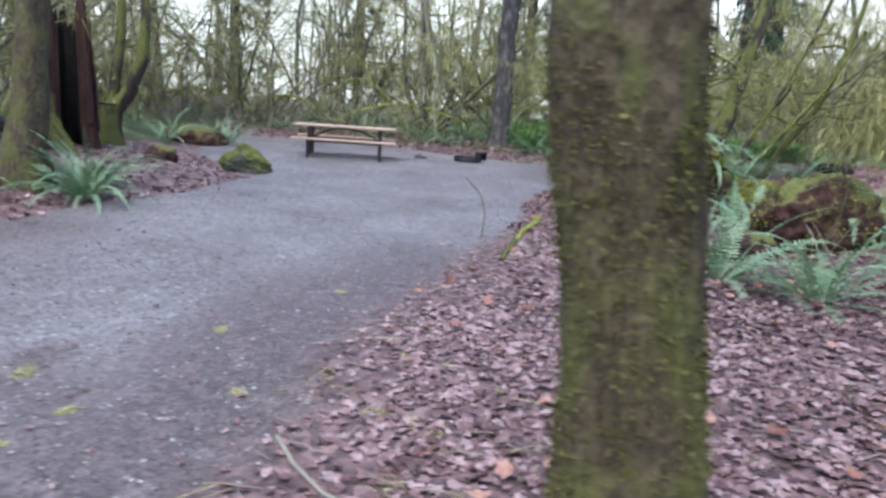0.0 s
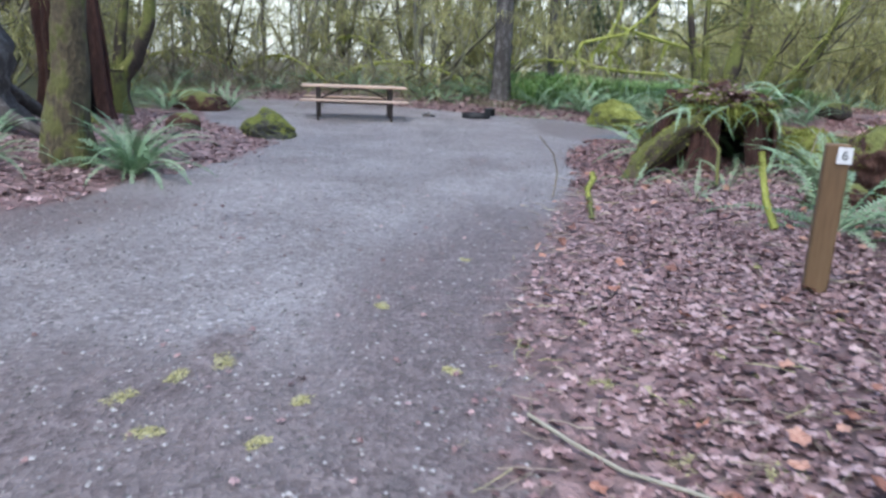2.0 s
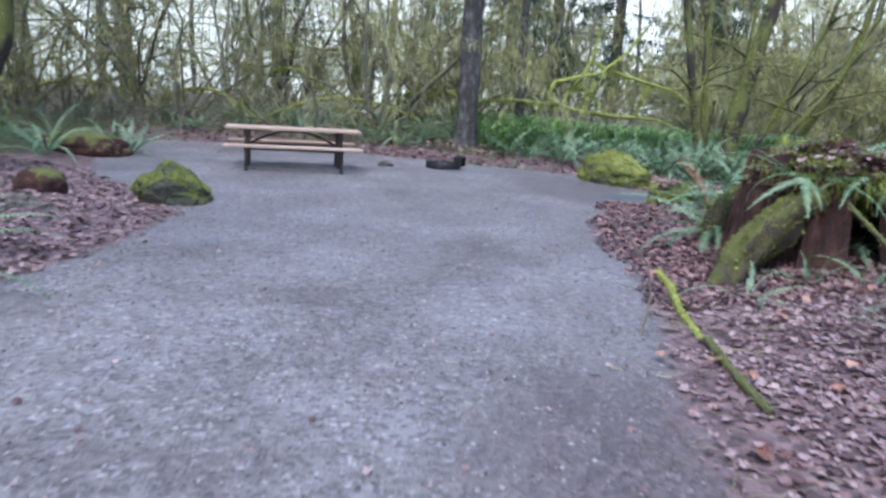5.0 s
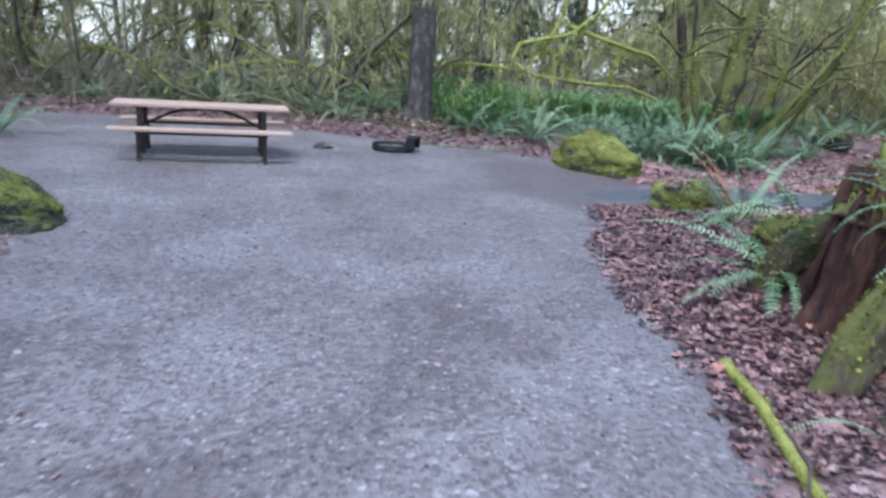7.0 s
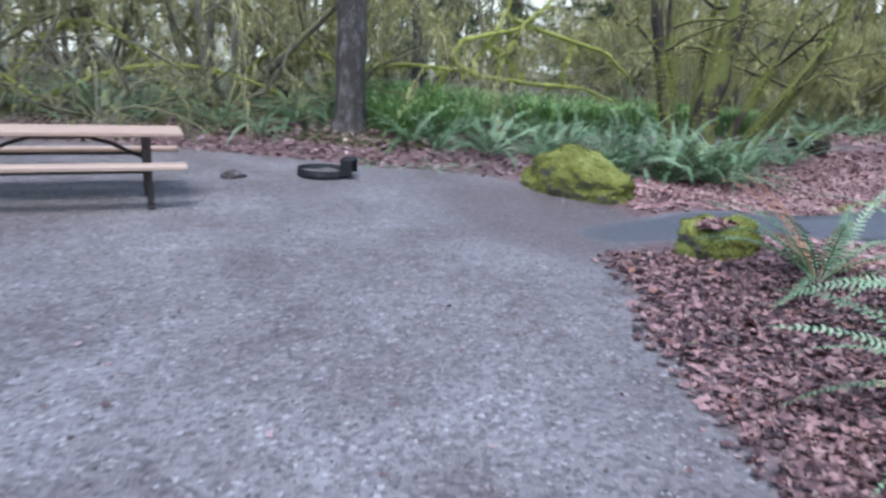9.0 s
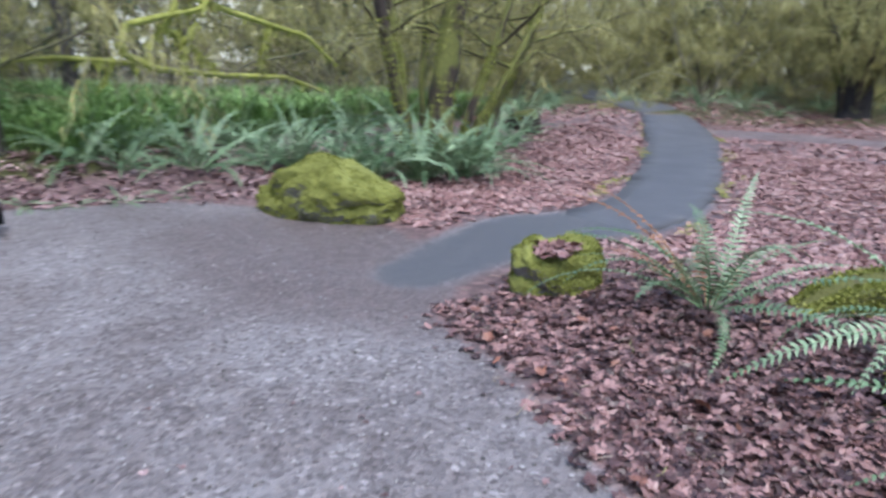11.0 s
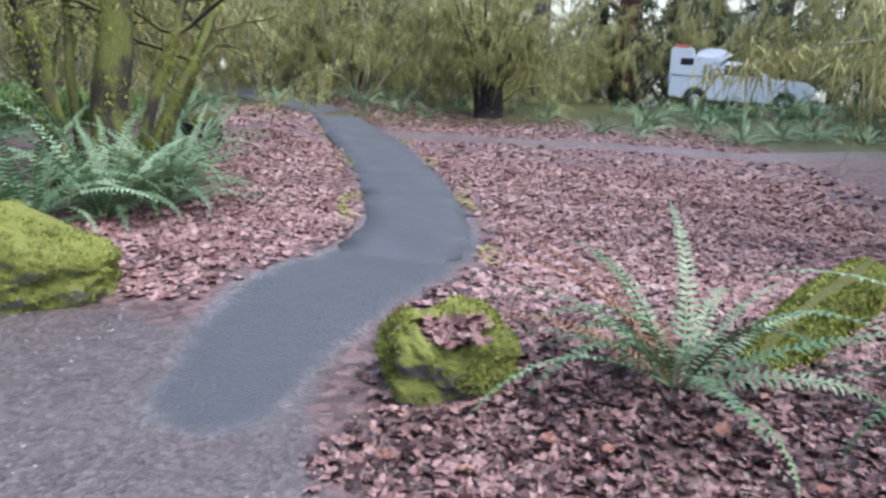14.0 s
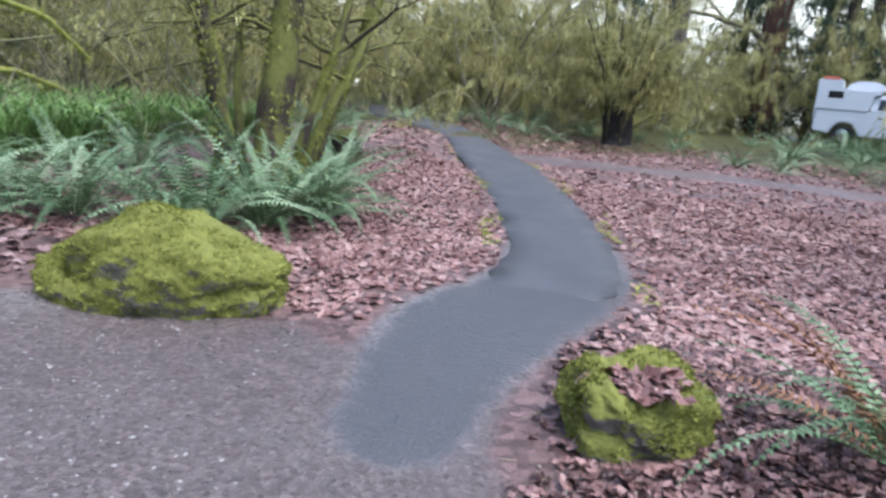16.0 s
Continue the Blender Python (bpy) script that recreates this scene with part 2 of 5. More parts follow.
TABLE_WOOD = material("weathered_wood", [(0.27, 0.18, 0.125), (0.42, 0.30, 0.22), (0.52, 0.40, 0.31)], 3, 60, 0.65, 0.3, 0.003, rand=0.25, stretch=(0.12, 1, 1))
STEEL = material("dark_steel", [(0.03, 0.025, 0.023), (0.07, 0.058, 0.052), (0.11, 0.09, 0.08)], 9, 60, 0.55, 0.2, 0.002, metal=0.6)
SOOT = material("sooted_steel", [(0.008, 0.009, 0.01), (0.022, 0.024, 0.026), (0.05, 0.05, 0.05)], 9, 60, 0.7, 0.3, 0.003, metal=0.5)
ASH = material("ash", [(0.03, 0.028, 0.026), (0.10, 0.095, 0.09), (0.18, 0.17, 0.165)], 12, 60, 0.95, 0.6, 0.02)
POST_WOOD = material("post_wood", [(0.10, 0.06, 0.028), (0.155, 0.095, 0.045), (0.20, 0.13, 0.065)], 5, 60, 0.8, 0.4, 0.004, stretch=(1, 1, 0.12))
PLATE = material("white_plate", [(0.74, 0.74, 0.72), (0.82, 0.82, 0.8)], 8, 60, 0.5, 0.05, 0.001)
INK = material("black_paint", [(0.012, 0.012, 0.012), (0.025, 0.025, 0.025)], 8, 60, 0.5, 0.0)
WHITE = material("white_car_paint", [(0.66, 0.70, 0.76), (0.74, 0.77, 0.82)], 1.5, 30, 0.28, 0.0)
GLASS_DARK = material("tinted_glass", [(0.012, 0.015, 0.018), (0.03, 0.035, 0.04)], 1, 10, 0.06, 0.0)
RUBBER = material("tyre_rubber", [(0.012, 0.012, 0.012), (0.03, 0.03, 0.03)], 12, 60, 0.85, 0.3, 0.004)
RED_LENS = material("red_lens", [(0.55, 0.10, 0.06), (0.72, 0.18, 0.12)], 4, 40, 0.3, 0.0)
LAMP_GLASS = material("lamp_glass", [(0.55, 0.5, 0.5), (0.75, 0.7, 0.7)], 12, 60, 0.15, 0.0)
CHROME = material("dull_chrome", [(0.4, 0.4, 0.42), (0.55, 0.55, 0.56)], 6, 40, 0.25, 0.0, metal=1.0)
# backdrop of far woods, with pale haze painted into the ramp
FAR_WOOD_GLOW = material("far_woods_glow", [(0.30, 0.30, 0.24), (0.52, 0.52, 0.46), (0.76, 0.77, 0.74)], 0.3, 1.8, 0.95, 0.0, stretch=(1, 1, 0.16))
# the ramp also feeds emission, so the backdrop glows and brightens the distance
far = FAR_WOOD_GLOW.node_tree
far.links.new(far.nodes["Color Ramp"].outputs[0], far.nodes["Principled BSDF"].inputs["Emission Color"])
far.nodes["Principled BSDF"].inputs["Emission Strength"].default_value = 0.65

# ---- geometry helpers ----


class Geo:
    """Vertices and faces gathered in chunks, each chunk with its material slot."""

    def __init__(self):
        self.v, self.f, self.count = [], [], 0

    def add(self, verts, faces, slot=0):
        verts = np.asarray(verts, float).reshape(-1, 3)
        self.v.append(verts)
        self.f.append((np.asarray(faces, int) + self.count, slot))
        self.count += len(verts)

    def mesh(self, name, mats, smooth=True):
        me = bpy.data.meshes.new(name)
        v = np.concatenate(self.v)
        sizes = np.concatenate([np.full(len(f), f.shape[1]) for f, _ in self.f])
        loops = np.concatenate([f.ravel() for f, _ in self.f])
        slots = np.concatenate([np.full(len(f), s) for f, s in self.f])
        me.vertices.add(len(v))
        me.vertices.foreach_set("co", v.ravel())
        me.loops.add(len(loops))
        me.loops.foreach_set("vertex_index", loops)
        me.polygons.add(len(sizes))
        me.polygons.foreach_set("loop_start", np.concatenate([[0], np.cumsum(sizes)[:-1]]))
        me.polygons.foreach_set("loop_total", sizes)
        me.polygons.foreach_set("material_index", slots)
        me.polygons.foreach_set("use_smooth", np.full(len(sizes), smooth))
        for m in mats:
            me.materials.append(m)
        me.update(calc_edges=True)
        return me


def child(name, me, parent, label=""):
    ob = new(name, me)
    ob.parent = parent
    return tagged(ob, label)


def empty(name, m, label, category, group="", kind=""):
    ob = new(name)
    ob.empty_display_size = 0.1
    ob.matrix_basis = m
    return tagged(ob, label, category, group, kind)


def tube(geo, pts, radii, sides=6, slot=0, rough=0.0, rng=None, cap=True):
    """A tapered tube along a line of points, its skin roughened by a share of its radius."""
    pts, radii = np.asarray(pts, float), np.asarray(radii, float)
    t = np.gradient(pts, axis=0)
    t /= np.linalg.norm(t, axis=1)[:, None] + 1e-9
    ref = np.array([1.0, 0, 0]) if abs(t[0, 2]) > 0.7 else np.array([0, 0, 1.0])
    u = np.cross(t, ref)
    u /= np.linalg.norm(u, axis=1)[:, None] + 1e-9
    w = np.cross(t, u)
    a = np.linspace(0, 2 * np.pi, sides, endpoint=False)
    r = radii[:, None] * np.ones(sides)
    if rough:
        r = r * (1 + rough * (rng.random(r.shape) - 0.5) * 2)
    v = pts[:, None] + r[..., None] * (np.cos(a)[None, :, None] * u[:, None] + np.sin(a)[None, :, None] * w[:, None])
    i = np.arange(len(pts) - 1)[:, None] * sides
    j, k = np.arange(sides)[None], (np.arange(sides)[None] + 1) % sides
    q = np.stack([i + j, i + sides + j, i + sides + k, i + k], -1).reshape(-1, 4)
    geo.add(v.reshape(-1, 3), q, slot)
    if cap:
        n = len(pts)
        geo.f.append((np.array([[geo.count - sides + s for s in range(sides)]]), slot))
        geo.f.append((np.array([[geo.count - n * sides + s for s in reversed(range(sides))]]), slot))


def box(geo, centre, size, slot=0, bevel=0.008, turn=None):
    """A box with chamfered edges."""
    bm = bmesh.new()
    bmesh.ops.create_cube(bm, size=1)
    bmesh.ops.scale(bm, vec=size, verts=bm.verts)
    if bevel:
        bmesh.ops.bevel(bm, geom=list(bm.edges), offset=bevel, segments=1, affect="EDGES")
    if turn is not None:
        bmesh.ops.transform(bm, matrix=turn, verts=bm.verts)
    bmesh.ops.translate(bm, vec=centre, verts=bm.verts)
    take(geo, bm, slot)


def take(geo, bm, slot=0):
    bm.verts.ensure_lookup_table()
    base = geo.count
    geo.add([v.co[:] for v in bm.verts], np.zeros((0, 3), int), slot)
    by = {}
    for f in bm.faces:
        by.setdefault(len(f.verts), []).append([base + v.index for v in f.verts])
    for fs in by.values():
        geo.f.append((np.array(fs), slot))
    bm.free()


def single(name, parent, mats, build, label="", smooth=False):
    g = Geo()
    build(g)
    return child(name, g.mesh(name, mats, smooth), parent, label)


def curve_path(rng, start, way, length, droop=0.0, wiggle=0.15, n=8):
    """Points along a limb that bends by droop (down if negative) and wanders."""
    pts, d = [np.array(start, float)], np.array(way, float) / np.linalg.norm(way)
    for _ in range(n - 1):
        d = d + rng.normal(0, wiggle, 3) * 0.5 + np.array([0, 0, droop / n])
        d /= np.linalg.norm(d)
        pts.append(pts[-1] + d * length / (n - 1))
    return np.array(pts)


def strands(geo, rng, pts, count, length, width, slot=0, spread=0.03):
    """Tufts of moss that hang from a limb."""
    if count < 1:
        return
    s = rng.random(count) * (len(pts) - 1)
    i = np.minimum(s.astype(int), len(pts) - 2)
    p = pts[i] + (pts[i + 1] - pts[i]) * (s - i)[:, None] + rng.normal(0, spread, (count, 3))
    a = rng.random(count) * 2 * np.pi
    side = np.stack([np.cos(a), np.sin(a), rng.normal(0, 0.5, count)], 1) * (width * (0.5 + rng.random(count)))[:, None]
    tip = np.stack([rng.normal(0, 0.35, count), rng.normal(0, 0.35, count), -0.3 - rng.random(count)], 1) * (length * (0.3 + rng.random(count)))[:, None]
    v = np.stack([p - side, p + side, p + tip], 1).reshape(-1, 3)
    geo.add(v, np.arange(3 * count).reshape(-1, 3), slot)


def fuzz_on(geo, rng, points, centre, count, size, slot=0):
    """Short tufts that stand off a skin of points."""
    p = points[rng.integers(0, len(points), count)] + rng.normal(0, size * 0.8, (count, 3))
    out = p - centre
    out /= np.linalg.norm(out, axis=1)[:, None] + 1e-9
    tri = [p + rng.normal(0, size, (count, 3)), p + rng.normal(0, size, (count, 3)), p + out * size * (0.6 + 1.6 * rng.random((count, 1))) + rng.normal(0, size * 0.6, (count, 3))]
    geo.add(np.stack(tri, 1).reshape(-1, 3), np.arange(3 * count).reshape(-1, 3), slot)


def smooth01(x):
    x = np.clip(x, 0, 1)
    return x * x * (3 - 2 * x)


# ---- the lie of the land ----
GRAVEL = np.array([(-14, 3.2), (-6.5, 4.7), (-4.5, 5.75), (-4.1, 6.4), (-4.0, 7.4), (-3.7, 8.1), (-3.4, 9.1), (-3.25, 10.7), (-4.2, 12.3), (-5.1, 13.4),
                   (-5.9, 15.7), (-6.6, 18.4), (-5.5, 19.3), (-3, 19.2), (-1, 18.5), (0.3, 17.8), (1.2, 17.3), (2.2, 16.9), (2.8, 16.0), (3.2, 14.6),
                   (2.9, 13.2), (1.95, 12.75), (1.7, 11.85), (1.3, 11.1), (0.95, 9.7), (0.95, 9.0), (0.75, 8.2), (0.45, 7.4), (0.12, 6.5), (-0.15, 5.4),
                   (-0.48, 4.5), (-0.62, 3.9), (-0.6, 3.2), (-0.72, 2.6), (-0.85, 2.1), (-1.0, 0), (-1.3, -9), (-14, -9)], float)
PATH_MID = np.array([(2.45, 13.42), (3.1, 13.58), (3.7, 13.55), (4.5, 13.4), (5.6, 13.4), (6.8, 13.72), (8.9, 14.55), (11.9, 16.0), (14.4, 17.4), (17.4, 20.2), (21, 24.5)], float)
CROSS_MID = np.array([(14.6, 17.3), (15.2, 15.2), (16.1, 12.1), (16.2, 9.1), (15.2, 5.5), (13, 1), (9, -5)], float)


def signed(x, y, poly):
    """Distance to an outline, below zero inside it."""
    x, y = np.asarray(x, float), np.asarray(y, float)
    best, inside = np.full(x.shape, 1e9), np.zeros(x.shape, bool)
    for (ax, ay), (bx, by) in zip(poly, np.roll(poly, -1, 0)):
        dx, dy = bx - ax, by - ay
        t = np.clip(((x - ax) * dx + (y - ay) * dy) / (dx * dx + dy * dy), 0, 1)
        best = np.minimum(best, np.hypot(x - ax - t * dx, y - ay - t * dy))
        cross = (ay > y) != (by > y)
        inside ^= cross & (x < dx * (y - ay) / (dy if dy else 1e-9) + ax)
    return np.where(inside, -best, best)


def to_line(x, y, line):
    x, y = np.asarray(x, float), np.asarray(y, float)
    best = np.full(x.shape, 1e9)
    for (ax, ay), (bx, by) in zip(line[:-1], line[1:]):
        dx, dy = bx - ax, by - ay
        t = np.clip(((x - ax) * dx + (y - ay) * dy) / (dx * dx + dy * dy), 0, 1)
        best = np.minimum(best, np.hypot(x - ax - t * dx, y - ay - t * dy))
    return best


def height(x, y):
    x, y = np.asarray(x, float), np.asarray(y, float)
    d = signed(x, y, GRAVEL)
    bank = smooth01((d - 0.1) / 1.2) * 0.12 + smooth01((d - 0.4) / 4) * 0.22
    share = 1 - smooth01((x - 3.0) / 2.5) * smooth01((18.5 - y) / 1.5) * smooth01((y - 6) / 3)
    lumps = 0.02 * np.sin(x * 2.1 + y) * np.sin(y * 1.7 - x * 0.6) + 0.012 * np.sin(x * 5.3 - y * 2.2) * np.sin(y * 4.1 + x)
    lumps = lumps * (0.1 + 0.9 * smooth01((to_line(x, y, PATH_MID) - 0.8) / 0.7))
    return bank * share + 0.45 * smooth01((x - 17) / 11) + 0.15 * smooth01((y - 17.5) / 4) * smooth01((6 - x) / 3) + lumps * (0.35 + 0.65 * smooth01(d / 0.8)) - 0.05 * smooth01((x - 4) / 3) * smooth01((11 - x) / 4) * smooth01((17 - y) / 2) * smooth01((y - 8) / 2)


def z_at(x, y):
    return float(height(np.array([x]), np.array([y]))[0])


# ---- ground ----
def axis(*runs):
    return np.unique(np.concatenate([np.linspace(a, b, max(2, int(abs(b - a) / s) + 1)) for a, b, s in runs]).round(4))


def build_ground():
    xs = axis((-420, -60, 60), (-60, -14, 2), (-14, -6, 0.4), (-6, 6, 0.1), (6, 20, 0.3), (20, 60, 2), (60, 420, 60))
    ys = axis((-420, -40, 60), (-40, -2, 2), (-2, 1, 0.3), (1, 19, 0.1), (19, 26, 0.4), (26, 60, 2), (60, 420, 60))
    gx, gy = np.meshgrid(xs, ys)
    x, y = gx.ravel(), gy.ravel()
    d = signed(x, y, GRAVEL)
    z = height(x, y)
    g = Geo()
    nx, ny = len(xs), len(ys)
    i = (np.arange(ny - 1)[:, None] * nx + np.arange(nx - 1)[None]).ravel()
    g.add(np.stack([x, y, z], 1), np.stack([i, i + 1, i + nx + 1, i + nx], 1))
    me = g.mesh("ground", [GROUND])
    cover = me.color_attributes.new("cover", "FLOAT_COLOR", "POINT")
    soft = np.where(y < 6.5, 0.75, 0.3)
    gravel = 1 - smooth01((d + soft * 0.7) / (soft * 1.4))
    side = to_line(x, y, CROSS_MID)
    gravel = np.maximum(gravel, 0.54 * (1 - smooth01((side - 0.4) / 1.0)))
    leafy = np.minimum(np.hypot((x - 9) / 9, (y - 12.5) / 5.5), np.minimum(np.hypot((x - 1.5) / 3.5, (y - 6) / 7), np.hypot((x + 4.5) / 2.6, (y - 10) / 4)))
    wild = smooth01((leafy - 0.95) / 0.5) * smooth01((d - 0.3) / 1.2)
    worn = 1 - smooth01((to_line(x, y, PATH_MID[:6]) - 0.1 - 0.2 * smooth01((x - 2.4) / 1.5)) / 0.45)
    gravel = np.maximum(gravel, smooth01(worn * 1.6))
    rut = to_line(x, y, np.array([(-2.9, 2.2), (-2.26, 2.84), (-2.0, 3.17), (-1.95, 3.6)]))
    dirt = np.clip(1 - smooth01((d + 0.9) / -1.1 + 0.2), 0, 1) * (1 - 0.7 * smooth01((y - 5) / 3)) * smooth01((d + 2.2) / 1.9)
    dirt = np.maximum(dirt, 0.85 * (1 - smooth01((np.hypot((x + 1.9) / 2.9, (y - 2.2) / 1.7) - 0.5) / 0.7)))
    dirt = np.maximum(dirt, 1.1 * (1 - smooth01((rut - 0.05) / 0.12)))
    dirt = np.maximum(dirt, 0.8 * (1 - smooth01((np.hypot((x - 2.3) / 1.3, (y - 14.2) / 2.2) - 0.6) / 0.7)))
    dirt = np.maximum(dirt, 0.35 * (1 - smooth01((side - 0.5) / 2)) * smooth01((x - 13) / 2))
    dirt = dirt * (1 - smooth01((worn - 0.4) / 0.3))
    col = np.stack([gravel, wild, worn, dirt], 1)
    cover.data.foreach_set("color", col.ravel())
    return tagged(new("ground", me), "damp forest floor with a packed grey gravel clearing", "ground", kind="structure")


build_ground()


def ribbon(name, line, widths, mat, lift, label, category, step=0.15):
    """A paved strip along a line, with an uneven edge and a thickness."""
    rng = np.random.default_rng(5)
    seg = np.hypot(*np.diff(line, axis=0).T)
    s = np.concatenate([[0], np.cumsum(seg)])
    u = np.arange(0, s[-1], step)
    px, py = np.interp(u, s, line[:, 0]), np.interp(u, s, line[:, 1])
    k = np.ones(13) / 13
    pad = lambda a: np.convolve(np.pad(a, 6, mode="edge"), k, "valid")
    px, py = pad(px), pad(py)
    tx, ty = np.gradient(px), np.gradient(py)
    ln = np.hypot(tx, ty)
    w = np.interp(u, np.linspace(0, s[-1], len(widths)), widths) / 2
    cols = []
    for off in (-1, -0.97, -0.5, 0, 0.5, 0.97, 1):
        ww = w + (rng.normal(0, 0.025, len(u)) if abs(off) > 0.9 else 0)
        x, y = px - ty / ln * off * ww, py + tx / ln * off * ww
        fade = 0.06 * (1 - smooth01((u - 0.5) / 1.2)) * (1 + 0.5 * np.sin(x * 9) * np.sin(y * 11))
        z = height(x, y) + (lift + 0.045 * smooth01((u - 8) / 5) if abs(off) < 0.99 else -0.05) - fade
        z = np.convolve(np.pad(z, 10, mode="edge"), np.ones(21) / 21, "valid")
        cols.append(np.stack([x, y, z], 1))
    v = np.stack(cols, 1)
    n, m = v.shape[:2]
    i = (np.arange(n - 1)[:, None] * m + np.arange(m - 1)[None]).ravel()
    g = Geo()
    g.add(v.reshape(-1, 3), np.stack([i, i + m, i + m + 1, i + 1], 1)[:, ::-1])
    return tagged(new(name, g.mesh(name, [mat])), label, category, kind="structure")


ribbon("pavement", PATH_MID, [0.6, 1.0, 1.15, 1.35, 1.45, 1.5, 1.6, 1.6, 1.6], ASPHALT, 0.010, "smooth dark grey asphalt footpath winding through leaves", "path")

# ---- far woods: glowing backdrop ring ----


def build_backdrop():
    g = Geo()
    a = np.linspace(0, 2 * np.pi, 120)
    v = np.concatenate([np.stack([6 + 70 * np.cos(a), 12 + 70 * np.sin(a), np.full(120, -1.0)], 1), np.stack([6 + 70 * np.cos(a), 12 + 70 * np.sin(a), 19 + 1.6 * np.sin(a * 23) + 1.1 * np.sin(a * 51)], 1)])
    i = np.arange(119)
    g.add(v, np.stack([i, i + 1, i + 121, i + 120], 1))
    tagged(new("backdrop", g.mesh("backdrop", [FAR_WOOD_GLOW])), "glowing backdrop ring of distant winter woods with painted haze", "woods", kind="structure")


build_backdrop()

# ---- trees ----


def limb_mesh(rng, start, way, length, r0, droop, twigs, moss_n, moss_len, mats, sides=6, sub_len=0.5, wiggle=0.3, low=0.2):
    """A limb with its side branches, its twigs and the moss on them."""
    g = Geo()
    main = curve_path(rng, start, way, length, droop, wiggle, 9)
    tube(g, main, np.linspace(r0, r0 * 0.25, 9), sides, 0, 0.12, rng)
    for _ in range(twigs):
        s = low + (0.95 - low) * rng.random()
        i = int(s * 8)
        w = main[min(i + 1, 8)] - main[i]
        w = w / (np.linalg.norm(w) + 1e-9) + rng.normal(0, 0.75, 3) + np.array([0, 0, 0.25])
        sub = curve_path(rng, main[i], w, length * sub_len * (0.4 + 0.8 * rng.random()), droop * 0.9, 0.4, 6)
        tube(g, sub, np.linspace(r0 * 0.4, r0 * 0.1, 6), 4, 0, 0.1, rng, False)
        strands(g, rng, sub, int(moss_n * 1.9), moss_len, 0.011, 1, 0.05)
        for _ in range(3):
            j = rng.integers(1, 5)
            tw = curve_path(rng, sub[j], sub[j] - sub[j - 1] + rng.normal(0, 0.25, 3) * length * 0.2, length * 0.2 * (0.5 + rng.random()), droop, 0.4, 4)
            tube(g, tw, np.linspace(max(0.006, r0 * 0.14), 0.004, 4), 3, 0, 0, None, False)
            strands(g, rng, tw, int(moss_n * 1.1), moss_len * 0.9, 0.009, 1, 0.05)
    strands(g, rng, main, int(moss_n * 1.5), moss_len * 0.5, 0.012, 1, r0 * 0.9)
    return g.mesh("limb", mats)


def vine_maple(m, seed, stems=7, tall=5.0, lean=0.6, r0=0.055, moss_n=26, moss_len=0.22, label="", twigs=5, droop=-0.9, mats=None, low=0.2):
    rng = np.random.default_rng(seed)
    top = empty("vine_maple", m, label or "leafless vine maple with many moss-draped arching stems", "tree", "vine maples in the woods")
    for s in range(stems):
        a = 2 * np.pi * (s + rng.random() * 0.7) / stems
        k = lean * (0.3 + rng.random())
        child("limb", limb_mesh(rng, (0.12 * math.cos(a), 0.12 * math.sin(a), -0.1), (math.cos(a) * k, math.sin(a) * k, 1), tall * (0.6 + 0.6 * rng.random()),
                                r0 * (0.6 + 0.7 * rng.random()), droop * rng.random(), twigs, moss_n, moss_len, mats or [STEM, MOSS], low=low), top)
    g = Geo()
    tube(g, [(0, 0, -0.15), (0.01, 0, 0.05), (0, 0.02, 0.2)], [0.26, 0.2, 0.1], 10, 0, 0.2, rng)
    child("trunk", g.mesh("trunk", mats or [STEM]), top)
    return top


def trunk_geo(g, rng, pts, radii, sides=18, flare=0.0, rough=0.07, steps=26):
    """A bole with a rooted flare and a lumpy skin."""
    pts = np.array(pts, float)
    s = np.linspace(0, len(pts) - 1, steps)
    p = np.stack([np.interp(s, range(len(pts)), pts[:, k]) for k in range(3)], 1)
    r = np.interp(s, range(len(pts)), radii)
    base = g.count
    tube(g, p, r, sides, 0, 0, rng)
    v = g.v[-1]
    for n in range(len(v)):
        ring, a = n // sides, 2 * math.pi * (n % sides) / sides
        c = p[ring]
        k = 1 + rough * 2.0 * noise.noise(Vector((math.cos(a) * 1.3, math.sin(a) * 1.3, c[2] * 1.6 + base * 0.01))) + rough * 1.0 * noise.noise(Vector((math.cos(a) * 4, math.sin(a) * 4, c[2] * 5)))
        k += flare * math.exp(-max(0, c[2] - p[0][2]) * 3.2) * (0.6 + 0.5 * math.sin(a * 5 + base))
        v[n] = c + (v[n] - c) * k


def straight_tree(m, seed, tall, r0, mats, label, bend=0.3, limbs=7, flare=0.5, name="tree", group="", moss_n=16, low=0.35, limb_len=2.6):
    """A single bole with side limbs and a crown of twigs."""
    rng = np.random.default_rng(seed)
    top = empty(name, m, label, "tree", group)
    pts = [(0, 0, -0.15)] + [(bend * rng.normal(0, 0.4) * k, bend * rng.normal(0, 0.4) * k, tall * k / 5) for k in range(1, 6)]
    g = Geo()
    trunk_geo(g, rng, pts, [r0, r0 * 0.9, r0 * 0.75, r0 * 0.6, r0 * 0.4, r0 * 0.12], 14, flare, 0.08, 40)
    child("trunk", g.mesh("trunk", [mats[0]]), top)
    for k in range(limbs):
        h = low + (0.95 - low) * k / max(1, limbs - 1)
        a = rng.random() * 6.28
        p = [np.interp(h * 5, range(6), np.array(pts)[:, c]) for c in range(3)]
        child("limb", limb_mesh(rng, p, (math.cos(a), math.sin(a), 0.5), limb_len * (1.2 - h) * (0.7 + 0.6 * rng.random()), r0 * 0.28, -0.5, 4, moss_n, 0.2, [mats[1], MOSS]), top)
    return top


